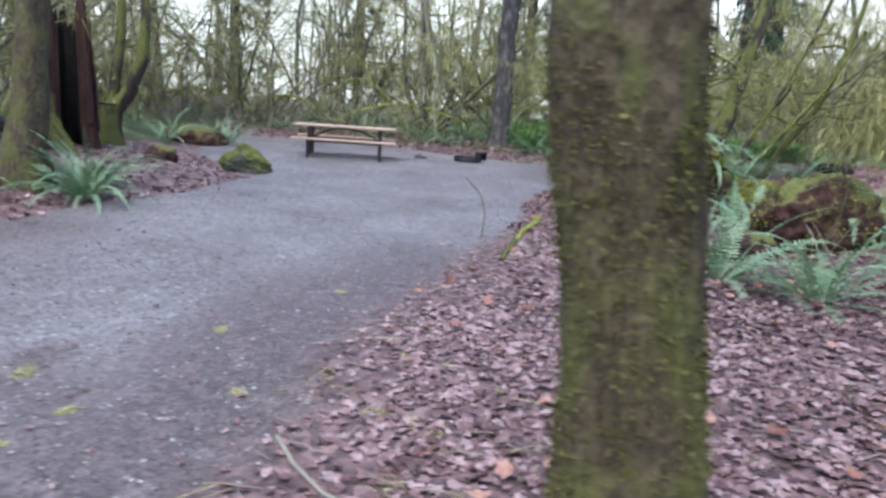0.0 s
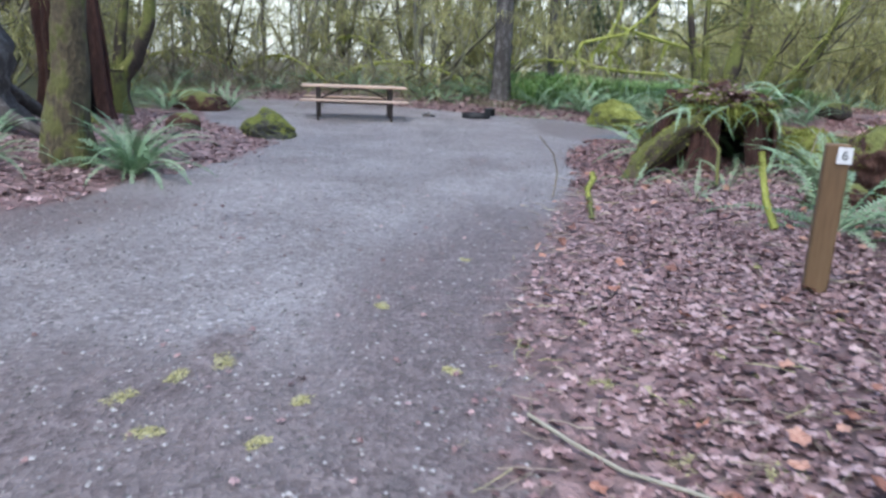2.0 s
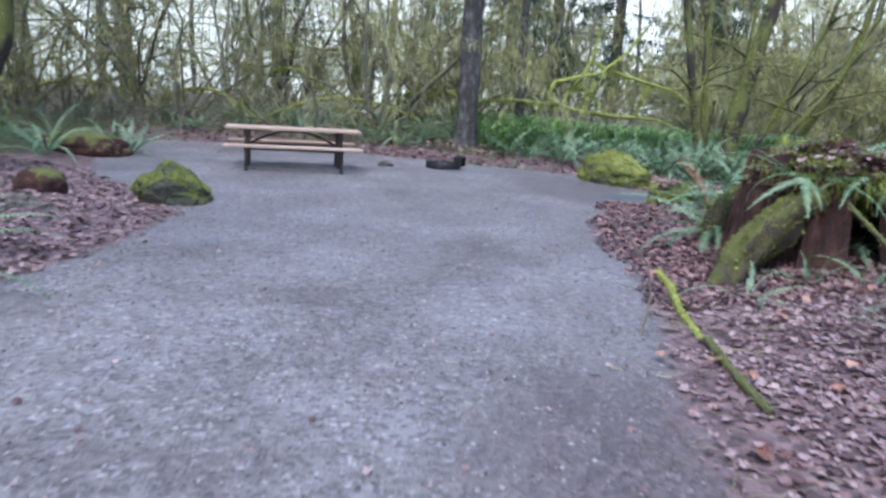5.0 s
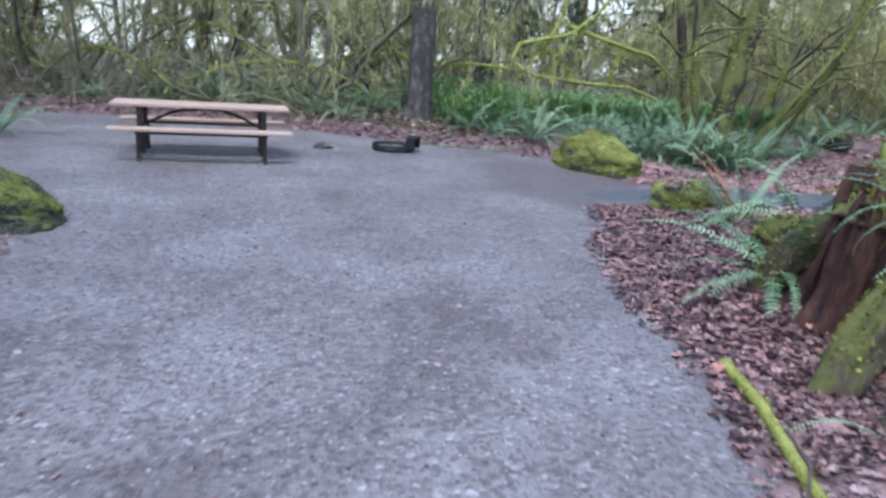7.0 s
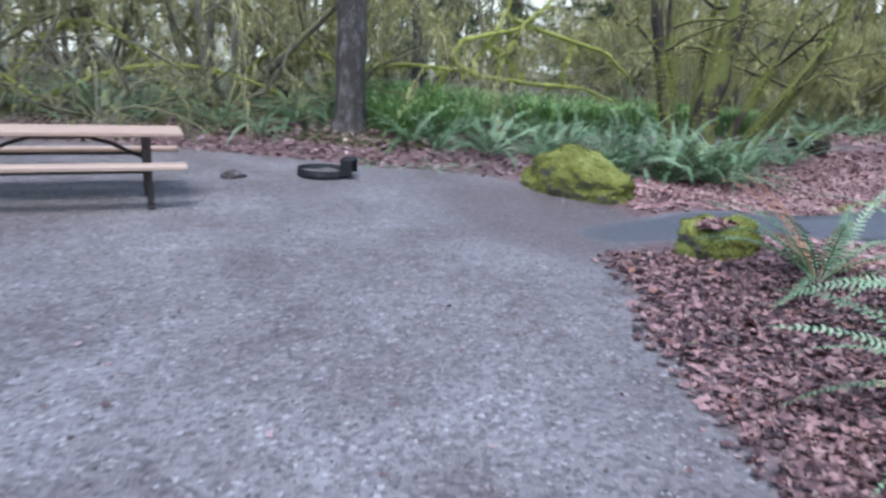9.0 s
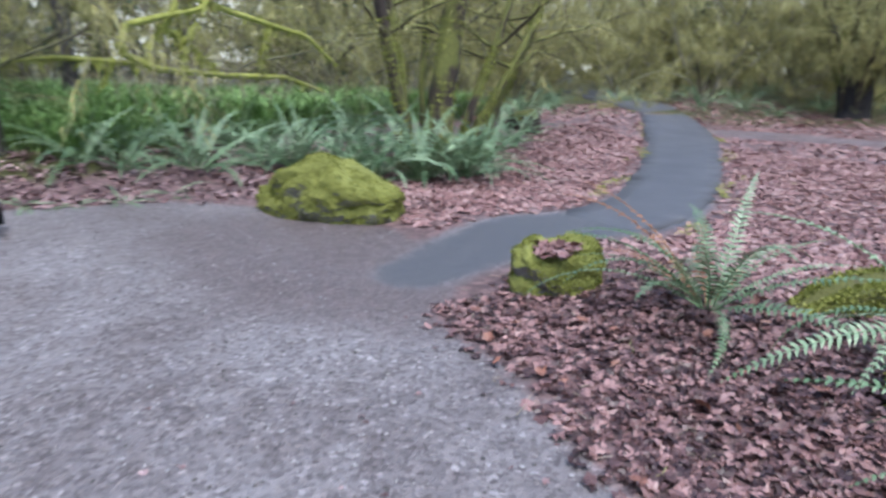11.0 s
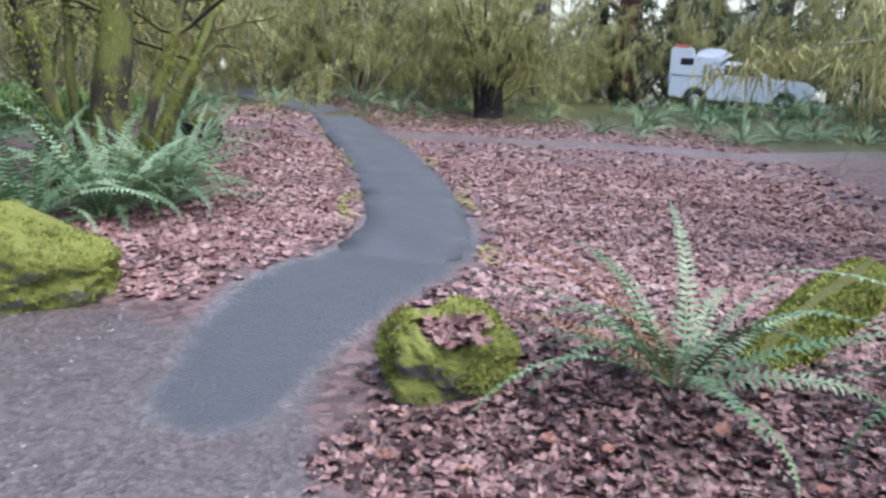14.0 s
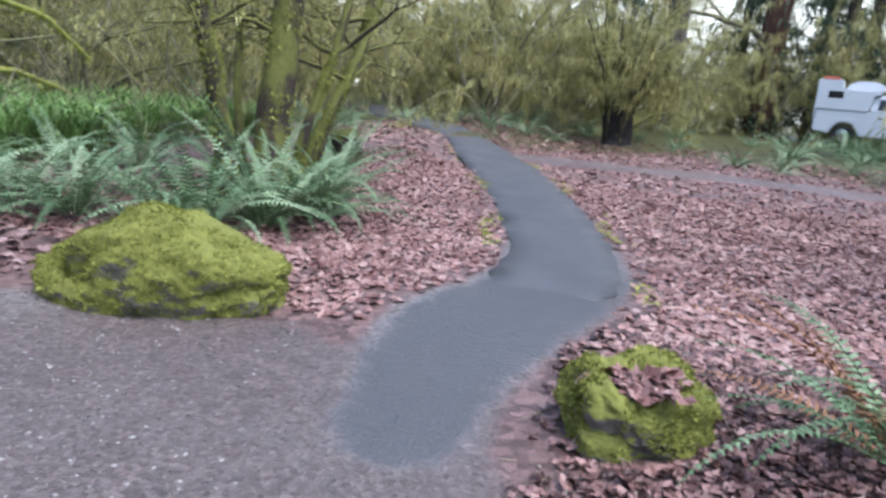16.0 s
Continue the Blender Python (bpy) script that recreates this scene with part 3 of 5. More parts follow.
def conifer(m, seed, tall=12.0):
    rng = np.random.default_rng(seed)
    top = empty("conifer", m, "dark green drooping forest conifer", "tree", "conifers in the woods")
    g = Geo()
    tube(g, [(0, 0, -0.2), (0, 0, tall * 0.5), (0, 0, tall)], [0.3, 0.2, 0.02], 9, 0, 0.05, rng)
    child("trunk", g.mesh("trunk", [BARK_DARK]), top)
    g = Geo()
    for k in range(70):
        h = 0.9 + (tall - 1.2) * (k / 70)
        a, ln = rng.random() * 6.28, 2.6 * (1 - k / 78) + 0.3
        p = curve_path(rng, (0, 0, h), (math.cos(a), math.sin(a), 0.25), ln, -1.0, 0.15, 6)
        tube(g, p, np.linspace(0.03, 0.006, 6), 3, 0, 0, None, False)
        strands(g, rng, p[1:], 75, 0.30, 0.035, 1, 0.09)
    child("crown", g.mesh("crown", [BARK_DARK, NEEDLE]), top)
    return top


def at_ground(x, y, turn=0.0, scale=1.0, sink=0.0):
    return Matrix.Translation((x, y, z_at(x, y) - sink)) @ Matrix.Rotation(turn, 4, "Z") @ Matrix.Diagonal((scale, scale, scale, 1))


def placed(ob, x, y, turn=0.0, scale=1.0, tall=None):
    """A copy with its own size; copy_thing keeps the scale of the first one, which is one."""
    c = copy_thing(ob, at_ground(x, y, turn))
    c.scale = (scale, scale, scale * (tall or 1.0))
    return c


RNG = np.random.default_rng(11)
# the moss-draped thicket round the clearing
maples = [vine_maple(at_ground(-3.5, 23.0), 1, 8, 5.2, 0.75), vine_maple(at_ground(1.6, 25.5), 2, 7, 5.8, 0.55, moss_len=0.25),
          vine_maple(at_ground(20.5, 19.5), 3, 8, 4.6, 0.9, moss_n=44, moss_len=0.34, twigs=6), vine_maple(at_ground(-7.5, 22.5), 4, 6, 5.5, 0.5, moss_n=12)]
maples.append(vine_maple(at_ground(-1.0, 21.6), 6, 9, 4.4, 1.3, 0.034, 9, 0.09, "low vine maple of thin arching moss-coated stems", 6, -2.0))
maples.append(vine_maple(at_ground(9.6, 21.6), 7, 9, 5.0, 0.9, 0.036, 12, 0.12, "tangled vine maple of bowed moss-coated stems", 6, -1.5))
spots = [(x + RNG.normal(0, 0.4), 21.6 + RNG.normal(0, 0.5), RNG.choice([4, 5])) for x in np.arange(-11, 1.2, 2.6)]
spots += [(-9.8, 15.0, 5), (-10.6, 9.0, 4), (22.5, 20.5, 5), (25.5, 18.0, 5), (18.8, 22.2, 5), (12.8, 23.6, 2), (15.2, 24.6, 2), (17.6, 25.4, 2), (20.4, 25.0, 2), (13.6, 27.0, 2), (10.8, 25.6, 2), (9.4, 23.8, 5)]
for row, gap in ((21.8, 2.5), (24.2, 2.7), (27.5, 3.2), (33, 4.2)):
    spots += [(x + RNG.normal(0, 0.5), row + RNG.normal(0, 0.6), RNG.choice([0, 1, 3])) for x in np.arange(-19, 12.5 + (row - 21) * 0.5, gap) if x > -5 or row < 22.5]
for row, gap in ((19.6, 2.3), (22.5, 2.4), (26, 2.8)):
    spots += [(x + RNG.normal(0, 0.5), row + (x - 16) * -0.25 + 3.5 + RNG.normal(0, 0.6), 2) for x in np.arange(17.5, 32, gap)]
for col, gap in ((24.5, 2.6), (28, 2.8), (33, 3.2)):
    spots += [(col + RNG.normal(0, 0.6), y + RNG.normal(0, 0.5), 2) for y in np.arange(-2, 19, gap)]
for col, gap in ((-9.5, 2.6), (-12, 2.6), (-16, 3.2)):
    spots += [(col + RNG.normal(0, 0.6), y + RNG.normal(0, 0.5), RNG.choice([1, 3])) for y in np.arange(6.5, 21, gap)]
spots += [(10.5, 5.0, 0), (10, 1.5, 2), (6.5, -1.5, 0), (19, 2.2, 2), (21.5, 1.2, 2), (34, 4, 2), (34, 6.5, 2), (34, 9, 2), (34, 11.5, 2), (33, 1.5, 2), (32.6, 14, 2), (14.5, 0.5, 2), (19.6, 1.6, 2), (-16, -3, 0), (-9, -12, 1), (-3, -13, 3), (4, -11, 0), (12, -8, 2)]
for x, y, k in spots:
    if 21.5 < x < 31.5 and 2.6 < y < 13.2 or np.hypot(x - 21.2, y - 15.5) < 2.6 or 2.2 < x < 9.2 and 18 < y < 24.6 or -7 < x < -1 and y < 20.4 and y > -9 or min(to_line(x, y, PATH_MID), to_line(x, y, CROSS_MID)) < 1.4:
        continue
    placed(maples[k], x, y, RNG.random() * 6.28, 0.75 + 0.5 * RNG.random(), 0.9 + 0.3 * RNG.random())

# moss-hung maples over the right bank
hung = vine_maple(at_ground(6.6, 6.6), 91, 9, 4.6, 0.6, 0.05, 110, 0.34, "vine maple hung with long yellow-green moss", 6, -0.45)
for x, y, s in ((7.6, 3.4, 1.0), (5.6, 1.6, 0.85), (6.2, 4.6, 0.8)):
    placed(hung, x, y, RNG.random() * 6.28, s)

# slim boles deeper in the woods
alder = straight_tree(at_ground(-1.8, 33), 21, 13, 0.16, [BARK_GREY, STEM], "slim grey forest tree with bare mossy limbs", 0.25, 6, 0.3, "forest_tree", "slim trees in the woods", 8)
for _ in range(95):
    a, r = RNG.random() * 6.28, 21 + 34 * RNG.random() ** 0.8
    x, y = 4 + r * math.cos(a), 9 + r * math.sin(a)
    if 14 < x < 32 and 0 < y < 21 or min(to_line(x, y, PATH_MID), to_line(x, y, CROSS_MID)) < 1.5 or -15 < x < -1 and y < 5:
        continue
    placed(alder, x, y, RNG.random() * 6.28, 0.6 + 1.2 * RNG.random() ** 2)
fir = conifer(at_ground(2.6, 31), 5)
for x, y, s in ((4.8, 33, 1.1), (-10, 30, 0.9), (14, 33, 1), (26, 27, 1), (37, 9, 1.1), (36, 5, 1.1), (35.5, 12.5, 1), (36, 1.5, 1.1), (33.5, 8.5, 1.1), (33, 4.8, 1.0), (34.5, 11.2, 1.1), (38, 7, 1.2), (27, -0.5, 1), (26.6, 1.7, 0.9), (30, 0.2, 1), (23.5, 2.2, 0.8), (20.3, 3.2, 0.6), (8, 29, 0.9), (5.2, 27.5, 0.9), (10.2, 27, 0.8), (12.5, 30, 1.0), (-4.5, 29, 0.8), (24.2, 21, 0.7), (-20, 15, 1), (28.5, 17.5, 0.9), (11, -12, 1.1), (-14, -14, 1)):
    placed(fir, x, y, RNG.random() * 6.28, s)

# the bole that stands close to the start
near = empty("tree", Matrix.Translation((0.40, 1.87, z_at(0.4, 1.87))), "mossy bigleaf maple trunk with rough brown bark", "tree")
g, rng = Geo(), np.random.default_rng(3)
trunk_geo(g, rng, [(0.06, 0, -0.2), (0.04, 0, 0.4), (-0.065, 0.0, 1.2), (-0.175, 0.02, 2.2), (-0.25, 0.1, 4), (-0.2, 0.2, 8), (-0.1, 0.3, 11)], [0.168, 0.155, 0.138, 0.126, 0.12, 0.1, 0.03], 40, 0.12, 0.13, 130)
skin = g.v[0][(g.v[0][:, 2] < 3.2)]
knots = np.array([noise.noise(Vector((p[0] * 5, p[1] * 5, p[2] * 2.2))) for p in skin])
child("trunk", g.mesh("trunk", [BARK_NEAR]), near)
g = Geo()
for lo, n, size, slot in ((0.02, 20000, 0.0032, 0), (-1.0, 9000, 0.003, 1)):
    part_skin = skin[knots > lo]
    at = rng.integers(0, len(part_skin), n)
    p = part_skin[at]
    axis_x = np.interp(p[:, 2], [-0.2, 0.4, 1.2, 2.2, 4], [0.06, 0.04, -0.065, -0.175, -0.25])
    out = p - np.stack([axis_x, np.zeros(n), p[:, 2]], 1)
    out /= np.linalg.norm(out, axis=1)[:, None] + 1e-9
    p = p + rng.normal(0, 0.012, (n, 3)) * [0.3, 0.3, 1]
    g.add(np.stack([p + rng.normal(0, size, (n, 3)), p + rng.normal(0, size, (n, 3)), p + out * size * 2.2 + rng.normal(0, size, (n, 3)) - [0, 0, size]], 1).reshape(-1, 3), np.arange(3 * n).reshape(-1, 3), slot)
tagged(child("moss", g.mesh("moss", [MOSS_BARK, BARK_DARK], False), near, "short moss and lichen on the bark"), kind="stuff")
for k in range(6):
    a = k * 1.1
    child("limb", limb_mesh(rng, (-0.1, 0.1 + 0.03 * k, 4.2 + k), (math.cos(a), math.sin(a), 0.7), 2.8 - 0.2 * k, 0.05, -0.3, 4, 14, 0.2, [STEM, MOSS]), near)

# the grey-barked bole behind the fire ring, and a slimmer one beside it
straight_tree(at_ground(1.05, 19.7, 0.4), 31, 14, 0.26, [BARK_GREY, STEM], "tall alder trunk with dark bark and pale lichen patches", 0.12, 6, 0.25)
straight_tree(at_ground(2.75, 21.6, 1.4), 32, 12, 0.12, [BARK_GREY, STEM], "slim dark-barked alder beside ferns", 0.15, 5, 0.2)

# the big trunk on the left bank, the forked maple and the burnt stump behind it
big = empty("tree", Matrix.Translation((-4.82, 7.85, z_at(-4.82, 7.85))), "stout mossy maple trunk with a flared foot", "tree")
g = Geo()
trunk_geo(g, rng, [(0, 0, -0.3), (0.02, 0, 0.35), (0.12, 0, 1.0), (0.18, 0.02, 2.0), (0.25, 0.1, 5), (0.3, 0.2, 10)], [0.29, 0.225, 0.17, 0.15, 0.14, 0.05], 24, 0.5, 0.08, 90)
child("trunk", g.mesh("trunk", [BARK_NEAR]), big)
for k in range(6):
    child("limb", limb_mesh(rng, (0.25, 0.1, 3.8 + k), (math.cos(k * 1.3), math.sin(k * 1.3), 0.7), 2.6, 0.05, -0.4, 4, 14, 0.2, [STEM, MOSS]), big)

forked = empty("tree", Matrix.Translation((-6.35, 12.5, z_at(-6.35, 12.5))), "mossy maple forking low into three upright stems", "tree")
g = Geo()
trunk_geo(g, rng, [(0, 0, -0.3), (0, 0, 0.3), (0.04, 0, 0.75)], [0.30, 0.25, 0.24], 20, 0.2, 0.1, 24)
child("trunk", g.mesh("trunk", [BARK_CLUMP]), forked)
for pts, r in (([(0.05, 0, 0.5), (0.4, 0.05, 0.95), (0.62, 0.1, 1.5), (0.68, 0.15, 2.3), (0.62, 0.3, 4.5), (0.7, 0.3, 8)], 0.15),
               ([(0, 0.08, 0.5), (0.08, 0.18, 1.1), (0.16, 0.3, 2.0), (0.22, 0.4, 4), (0.3, 0.6, 8)], 0.12),
               ([(-0.06, 0, 0.5), (-0.25, 0, 1.1), (-0.38, 0.02, 2.0), (-0.5, 0.1, 4), (-0.6, 0.2, 8)], 0.13)):
    g = Geo()
    trunk_geo(g, rng, pts, np.linspace(r, 0.04, len(pts)), 14, 0, 0.08, 50)
    strands(g, rng, np.array(pts), 160, 0.1, 0.02, 1, 0.1)
    child("limb", g.mesh("limb", [BARK_CLUMP, MOSS]), forked)


def snag(x, y, tall, r, label, seed, mat, name="stump"):
    """A broken dead bole, hollow and ragged at its top."""
    rg = np.random.default_rng(seed)
    top = empty(name, Matrix.Translation((x, y, z_at(x, y))), label, "stump")
    gg = Geo()
    trunk_geo(gg, rg, [(0, 0, -0.3), (0.02, 0.02, 0.5), (0, 0.05, 1.2), (0.03, 0, tall)], [r * 1.25, r, r * 0.92, r * 0.85], 24, 0.35, 0.2, 30)
    v = gg.v[-1]
    v[-24:, 2] += rg.normal(0, 0.14, 24)
    child("trunk", gg.mesh("trunk", [mat]), top)
    gg = Geo()
    for k in range(5):
        a = k * 1.25 + rg.random()
        tube(gg, [(r * 0.8 * math.cos(a), r * 0.8 * math.sin(a), 0.5), (r * 1.5 * math.cos(a), r * 1.5 * math.sin(a), 0.15), (r * 2.3 * math.cos(a + 0.2), r * 2.3 * math.sin(a + 0.2), -0.1)], [0.08, 0.1, 0.05], 8, 0, 0.15, rg)
    child("root", gg.mesh("root", [mat]), top)
    return top


snag(-6.75, 9.2, 3.4, 0.55, "weathered grey broken stump thick with burls", 9, BARK_GREY)



def hollow_stump(m, r, tall, gap_at, gap, label, seed, deep=0.7, roots=()):
    """A rotten shell of upright grain, open on one side, with a near-black inside, loose splinters and roots."""
    rg = np.random.default_rng(seed)
    top = empty("stump", m, label, "stump")
    na, nz = 90, 14
    a = gap_at + gap / 2 + (2 * math.pi - gap) * np.linspace(0, 1, na)
    grain = sum(w * np.sin(a * k + rg.random() * 6.28) for k, w in ((3, 0.10), (7, 0.06), (13, 0.05), (23, 0.035), (31, 0.03)))
    crest = tall * (0.86 + 0.5 * sum(w * np.sin(a * k + rg.random() * 6.28) for k, w in ((2, 0.14), (9, 0.09), (19, 0.09), (37, 0.07))))
    u = np.linspace(0, 1, nz)[:, None]
    z = -0.2 + u * (crest[None] + 0.2)
    ro = r * (1 + grain[None] * (1 + 0.25 * np.sin(u * 9 + a[None] * 5))) * (1 + 0.35 * np.exp(-(z + 0.2) * 3.5) - 0.10 * u)
    ri = ro * (deep - 0.04 * np.sin(a[None] * 17 + u * 3))
    gg = Geo()
    i = (np.arange(nz - 1)[:, None] * na + np.arange(na - 1)[None]).ravel()
    quads = np.stack([i, i + 1, i + na + 1, i + na], 1)
    for rad, slot, f in ((ro, 0, quads), (ri, 1, quads[:, ::-1])):
        gg.add(np.stack([rad * np.cos(a)[None], rad * np.sin(a)[None], z], -1).reshape(-1, 3), f, slot)
    n = na * nz
    rim = np.arange(na - 1) + na * (nz - 1)
    ends = np.arange(nz - 1) * na
    for f in (np.stack([rim, rim + 1, rim + n + 1, rim + n], 1), np.stack([ends + n, ends, ends + na, ends + na + n], 1), np.stack([ends + na - 1, ends + na - 1 + n, ends + 2 * na - 1 + n, ends + 2 * na - 1], 1)):
        gg.f.append((f, 0))
    # near-black inner wall: char, and the hollow's shade put into the colour
    child("shell", gg.mesh("shell", [ROT_WOOD, NEAR_BLACK], False), top, "red-brown crumbling upright grain")
    for k in range(16):
        t = a[int(rg.random() * (na - 1))]
        rr = r * (0.97 + 0.16 * rg.random())
        h0, h1 = 0.3 * rg.random() * tall, tall * (0.6 + 0.4 * rg.random())
        gg = Geo()
        tube(gg, [(rr * 1.05 * math.cos(t), rr * 1.05 * math.sin(t), h0 - 0.1), (rr * math.cos(t + 0.05), rr * math.sin(t + 0.05), (h0 + h1) / 2), (rr * 0.93 * math.cos(t), rr * 0.93 * math.sin(t), h1)], [0.035, 0.028, 0.008], 5, 0, 0.3, rg)
        child("splinter", gg.mesh("splinter", [ROT_WOOD], False), top)
    for pts, r0, r1 in roots:
        gg = Geo()
        trunk_geo(gg, rg, pts, np.linspace(r0, r1, len(pts)), 24, 0, 0.4, 44)
        skin_ = gg.v[0][gg.v[0][:, 2] > 0.02]
        fuzz_on(gg, rg, skin_, skin_.mean(0) - [0, 0, 0.3], 3500, 0.008, 1)
        child("root", gg.mesh("root", [BARK_MOSSY, MOSS_CUSHION]), top, "moss-grown root")
    return top


hollow_stump(Matrix.Translation((-6.35, 11.2, z_at(-6.35, 11.2))), 0.42, 2.3, -0.7, 0.95, "hollow red-brown conifer stump, charred black inside", 8, 0.75,
             [([(-0.1, -0.3, 0.9), (0.12, -0.6, 0.45), (0.45, -0.8, 0.1), (0.7, -0.9, -0.1)], 0.10, 0.08)])

# the clump of leaning stems beside the footpath
clump = empty("tree", Matrix.Translation((5.9, 16.9, z_at(5.9, 16.9))), "clump of mossy leaning maple stems ringed by ferns", "tree")
for pts, r in (([(-0.35, 0.1, -0.2), (-0.42, 0.1, 0.8), (-0.62, 0.2, 1.8), (-0.9, 0.4, 3.5), (-1.2, 0.5, 7)], 0.11),
               ([(0.15, 0.0, -0.2), (0.22, 0.0, 0.8), (0.38, 0.0, 1.8), (0.75, 0.0, 3.6), (1.1, 0.2, 9)], 0.225),
               ([(-0.1, 0.3, -0.2), (-0.14, 0.4, 1.0), (-0.2, 0.6, 2.2), (-0.3, 0.9, 6)], 0.10),
               ([(0.6, 0.1, -0.2), (0.85, 0.0, 0.8), (1.25, -0.1, 1.7), (1.9, -0.1, 3.2), (2.6, 0, 5.5)], 0.07),
               ([(0.9, 0.3, -0.2), (1.3, 0.2, 0.6), (1.9, 0.1, 1.4), (2.5, 0.1, 2.2), (3.2, 0.1, 3.6)], 0.075),
               ([(1.4, 0.4, -0.2), (1.9, 0.4, 0.8), (2.5, 0.3, 1.8), (3.0, 0.3, 3.2), (3.3, 0.3, 5)], 0.09),
               ([(0.5, 0.6, -0.2), (0.6, 0.8, 1.2), (0.9, 1.0, 2.6), (1.2, 1.2, 5)], 0.06)):
    g = Geo()
    trunk_geo(g, rng, pts, np.linspace(r, r * 0.45, len(pts)), 14, 0.15, 0.1, 50)
    skin = g.v[0][(g.v[0][:, 2] < 3.6) & (np.array([noise.noise(Vector((p[0] * 3, p[1] * 3, p[2] * 1.4))) for p in g.v[0]]) > -0.1)]
    strands(g, rng, skin, 2200, 0.05, 0.012, 1, 0.012)
    child("trunk", g.mesh("trunk", [BARK_CLUMP, MOSS_CUSHION]), clump)
    p = np.array(pts)
    for k in range(3):
        q = p[min(2 + k % 2, len(p) - 1)]
        a = rng.random() * 6.28
        child("limb", limb_mesh(rng, q, (math.cos(a), math.sin(a), 0.35), 1.5, 0.032, -0.1, 4, 10, 0.07, [BARK_CLUMP, MOSS]), clump)

# the fanned shrub with a near-black foot beyond the footpath
shrub = vine_maple(at_ground(21.2, 15.5), 77, 14, 4.4, 0.34, 0.075, 40, 0.32, "bushy mossy vine maple with a near-black foot", droop=-0.35, mats=[BARK_CLUMP, MOSS], low=0.4)
g = Geo()
tube(g, [(0, 0, -0.1), (0.02, 0, 0.3), (0, 0.02, 0.8), (0.05, 0, 1.2)], [0.5, 0.45, 0.42, 0.25], 12, 0, 0.25, rng)
child("burnt_foot", g.mesh("burnt_foot", [NEAR_BLACK]), shrub, "near-black foot")

# bright mossy fallen branches in the bank
fallen = empty("fallen_branch", Matrix.Translation((4.2, 21.4, z_at(4.2, 21.4))), "tangle of fallen branches coated in bright yellow-green moss", "branch")
for pts, r in (([(-0.75, 0, 1.2), (-0.7, 0, 1.05), (-0.2, 0, 0.82), (1.0, 0.05, 0.72), (2.3, 0.1, 0.68), (3.2, 0.2, 0.4)], 0.065), ([(-0.75, 0, 1.15), (-0.62, 0, 1.5), (0.0, 0, 1.66), (0.6, 0, 1.8), (1.2, 0, 2.3), (1.8, 0, 3.1)], 0.05),
               ([(-0.3, 0, 0.85), (-0.25, 0.1, 1.2), (0.1, 0.1, 1.6), (0.4, 0.1, 2.2), (0.5, 0.1, 3.0)], 0.05), ([(0.3, 0, 0.78), (0.25, 0, 1.2), (0.55, 0, 1.6)], 0.04),
               ([(0.5, 0.1, 2.0), (1.3, 0.1, 1.78), (2.1, 0.1, 1.6), (2.8, 0.1, 1.45), (3.5, 0.1, 0.9)], 0.05), ([(2.0, 0.1, 1.6), (1.8, 0.1, 1.1), (1.75, 0.1, 0.65)], 0.035),
               ([(-0.9, 0, 0.9), (-1.1, 0.1, 0.4), (-1.2, 0.1, 0.0)], 0.04), ([(-0.5, 0, 0.9), (-1.6, 0.1, 0.98), (-2.4, 0.1, 0.92), (-3.4, 0.2, 0.7)], 0.045), ([(-0.1, 0.1, 1.5), (0.3, 0.1, 1.35), (0.9, 0.1, 0.78)], 0.03)):
    g = Geo()
    trunk_geo(g, rng, pts, np.linspace(r, r * 0.6, len(pts)), 9, 0, 0.2, 26)
    strands(g, rng, np.array(pts), 120, 0.16, 0.025, 0, 0.04)
    child("limb", g.mesh("limb", [MOSS_BRIGHT]), fallen)
for x, y, w, h, turn in ((-1.9, 21.2, 2.3, 0.85, 0.1), (-5.6, 21.6, 1.8, 0.9, -0.3), (-8.4, 21.5, 2.0, 0.8, 0.2), (0.4, 22.5, 1.5, 1.2, 0.4), (-3.4, 22, 1.4, 1.5, 0.1)):
    top = empty("fallen_branch", at_ground(x, y, turn), "arched dead branch coated in yellow-green moss", "branch", "arched mossy branches")
    g = Geo()
    s = np.linspace(0, 1, 9)
    p = np.stack([(s - 0.5) * 2 * w, 0.2 * np.sin(s * 5), h * np.sin(s * np.pi * 0.95) ** 0.8 - 0.05], 1)
    trunk_geo(g, rng, p, np.linspace(0.06, 0.03, 9), 8, 0, 0.2, 24)
    strands(g, rng, p, 130, 0.16, 0.025, 0, 0.04)
    child("limb", g.mesh("limb", [MOSS_BRIGHT]), top)

# ---- boulders, root plate and logs ----


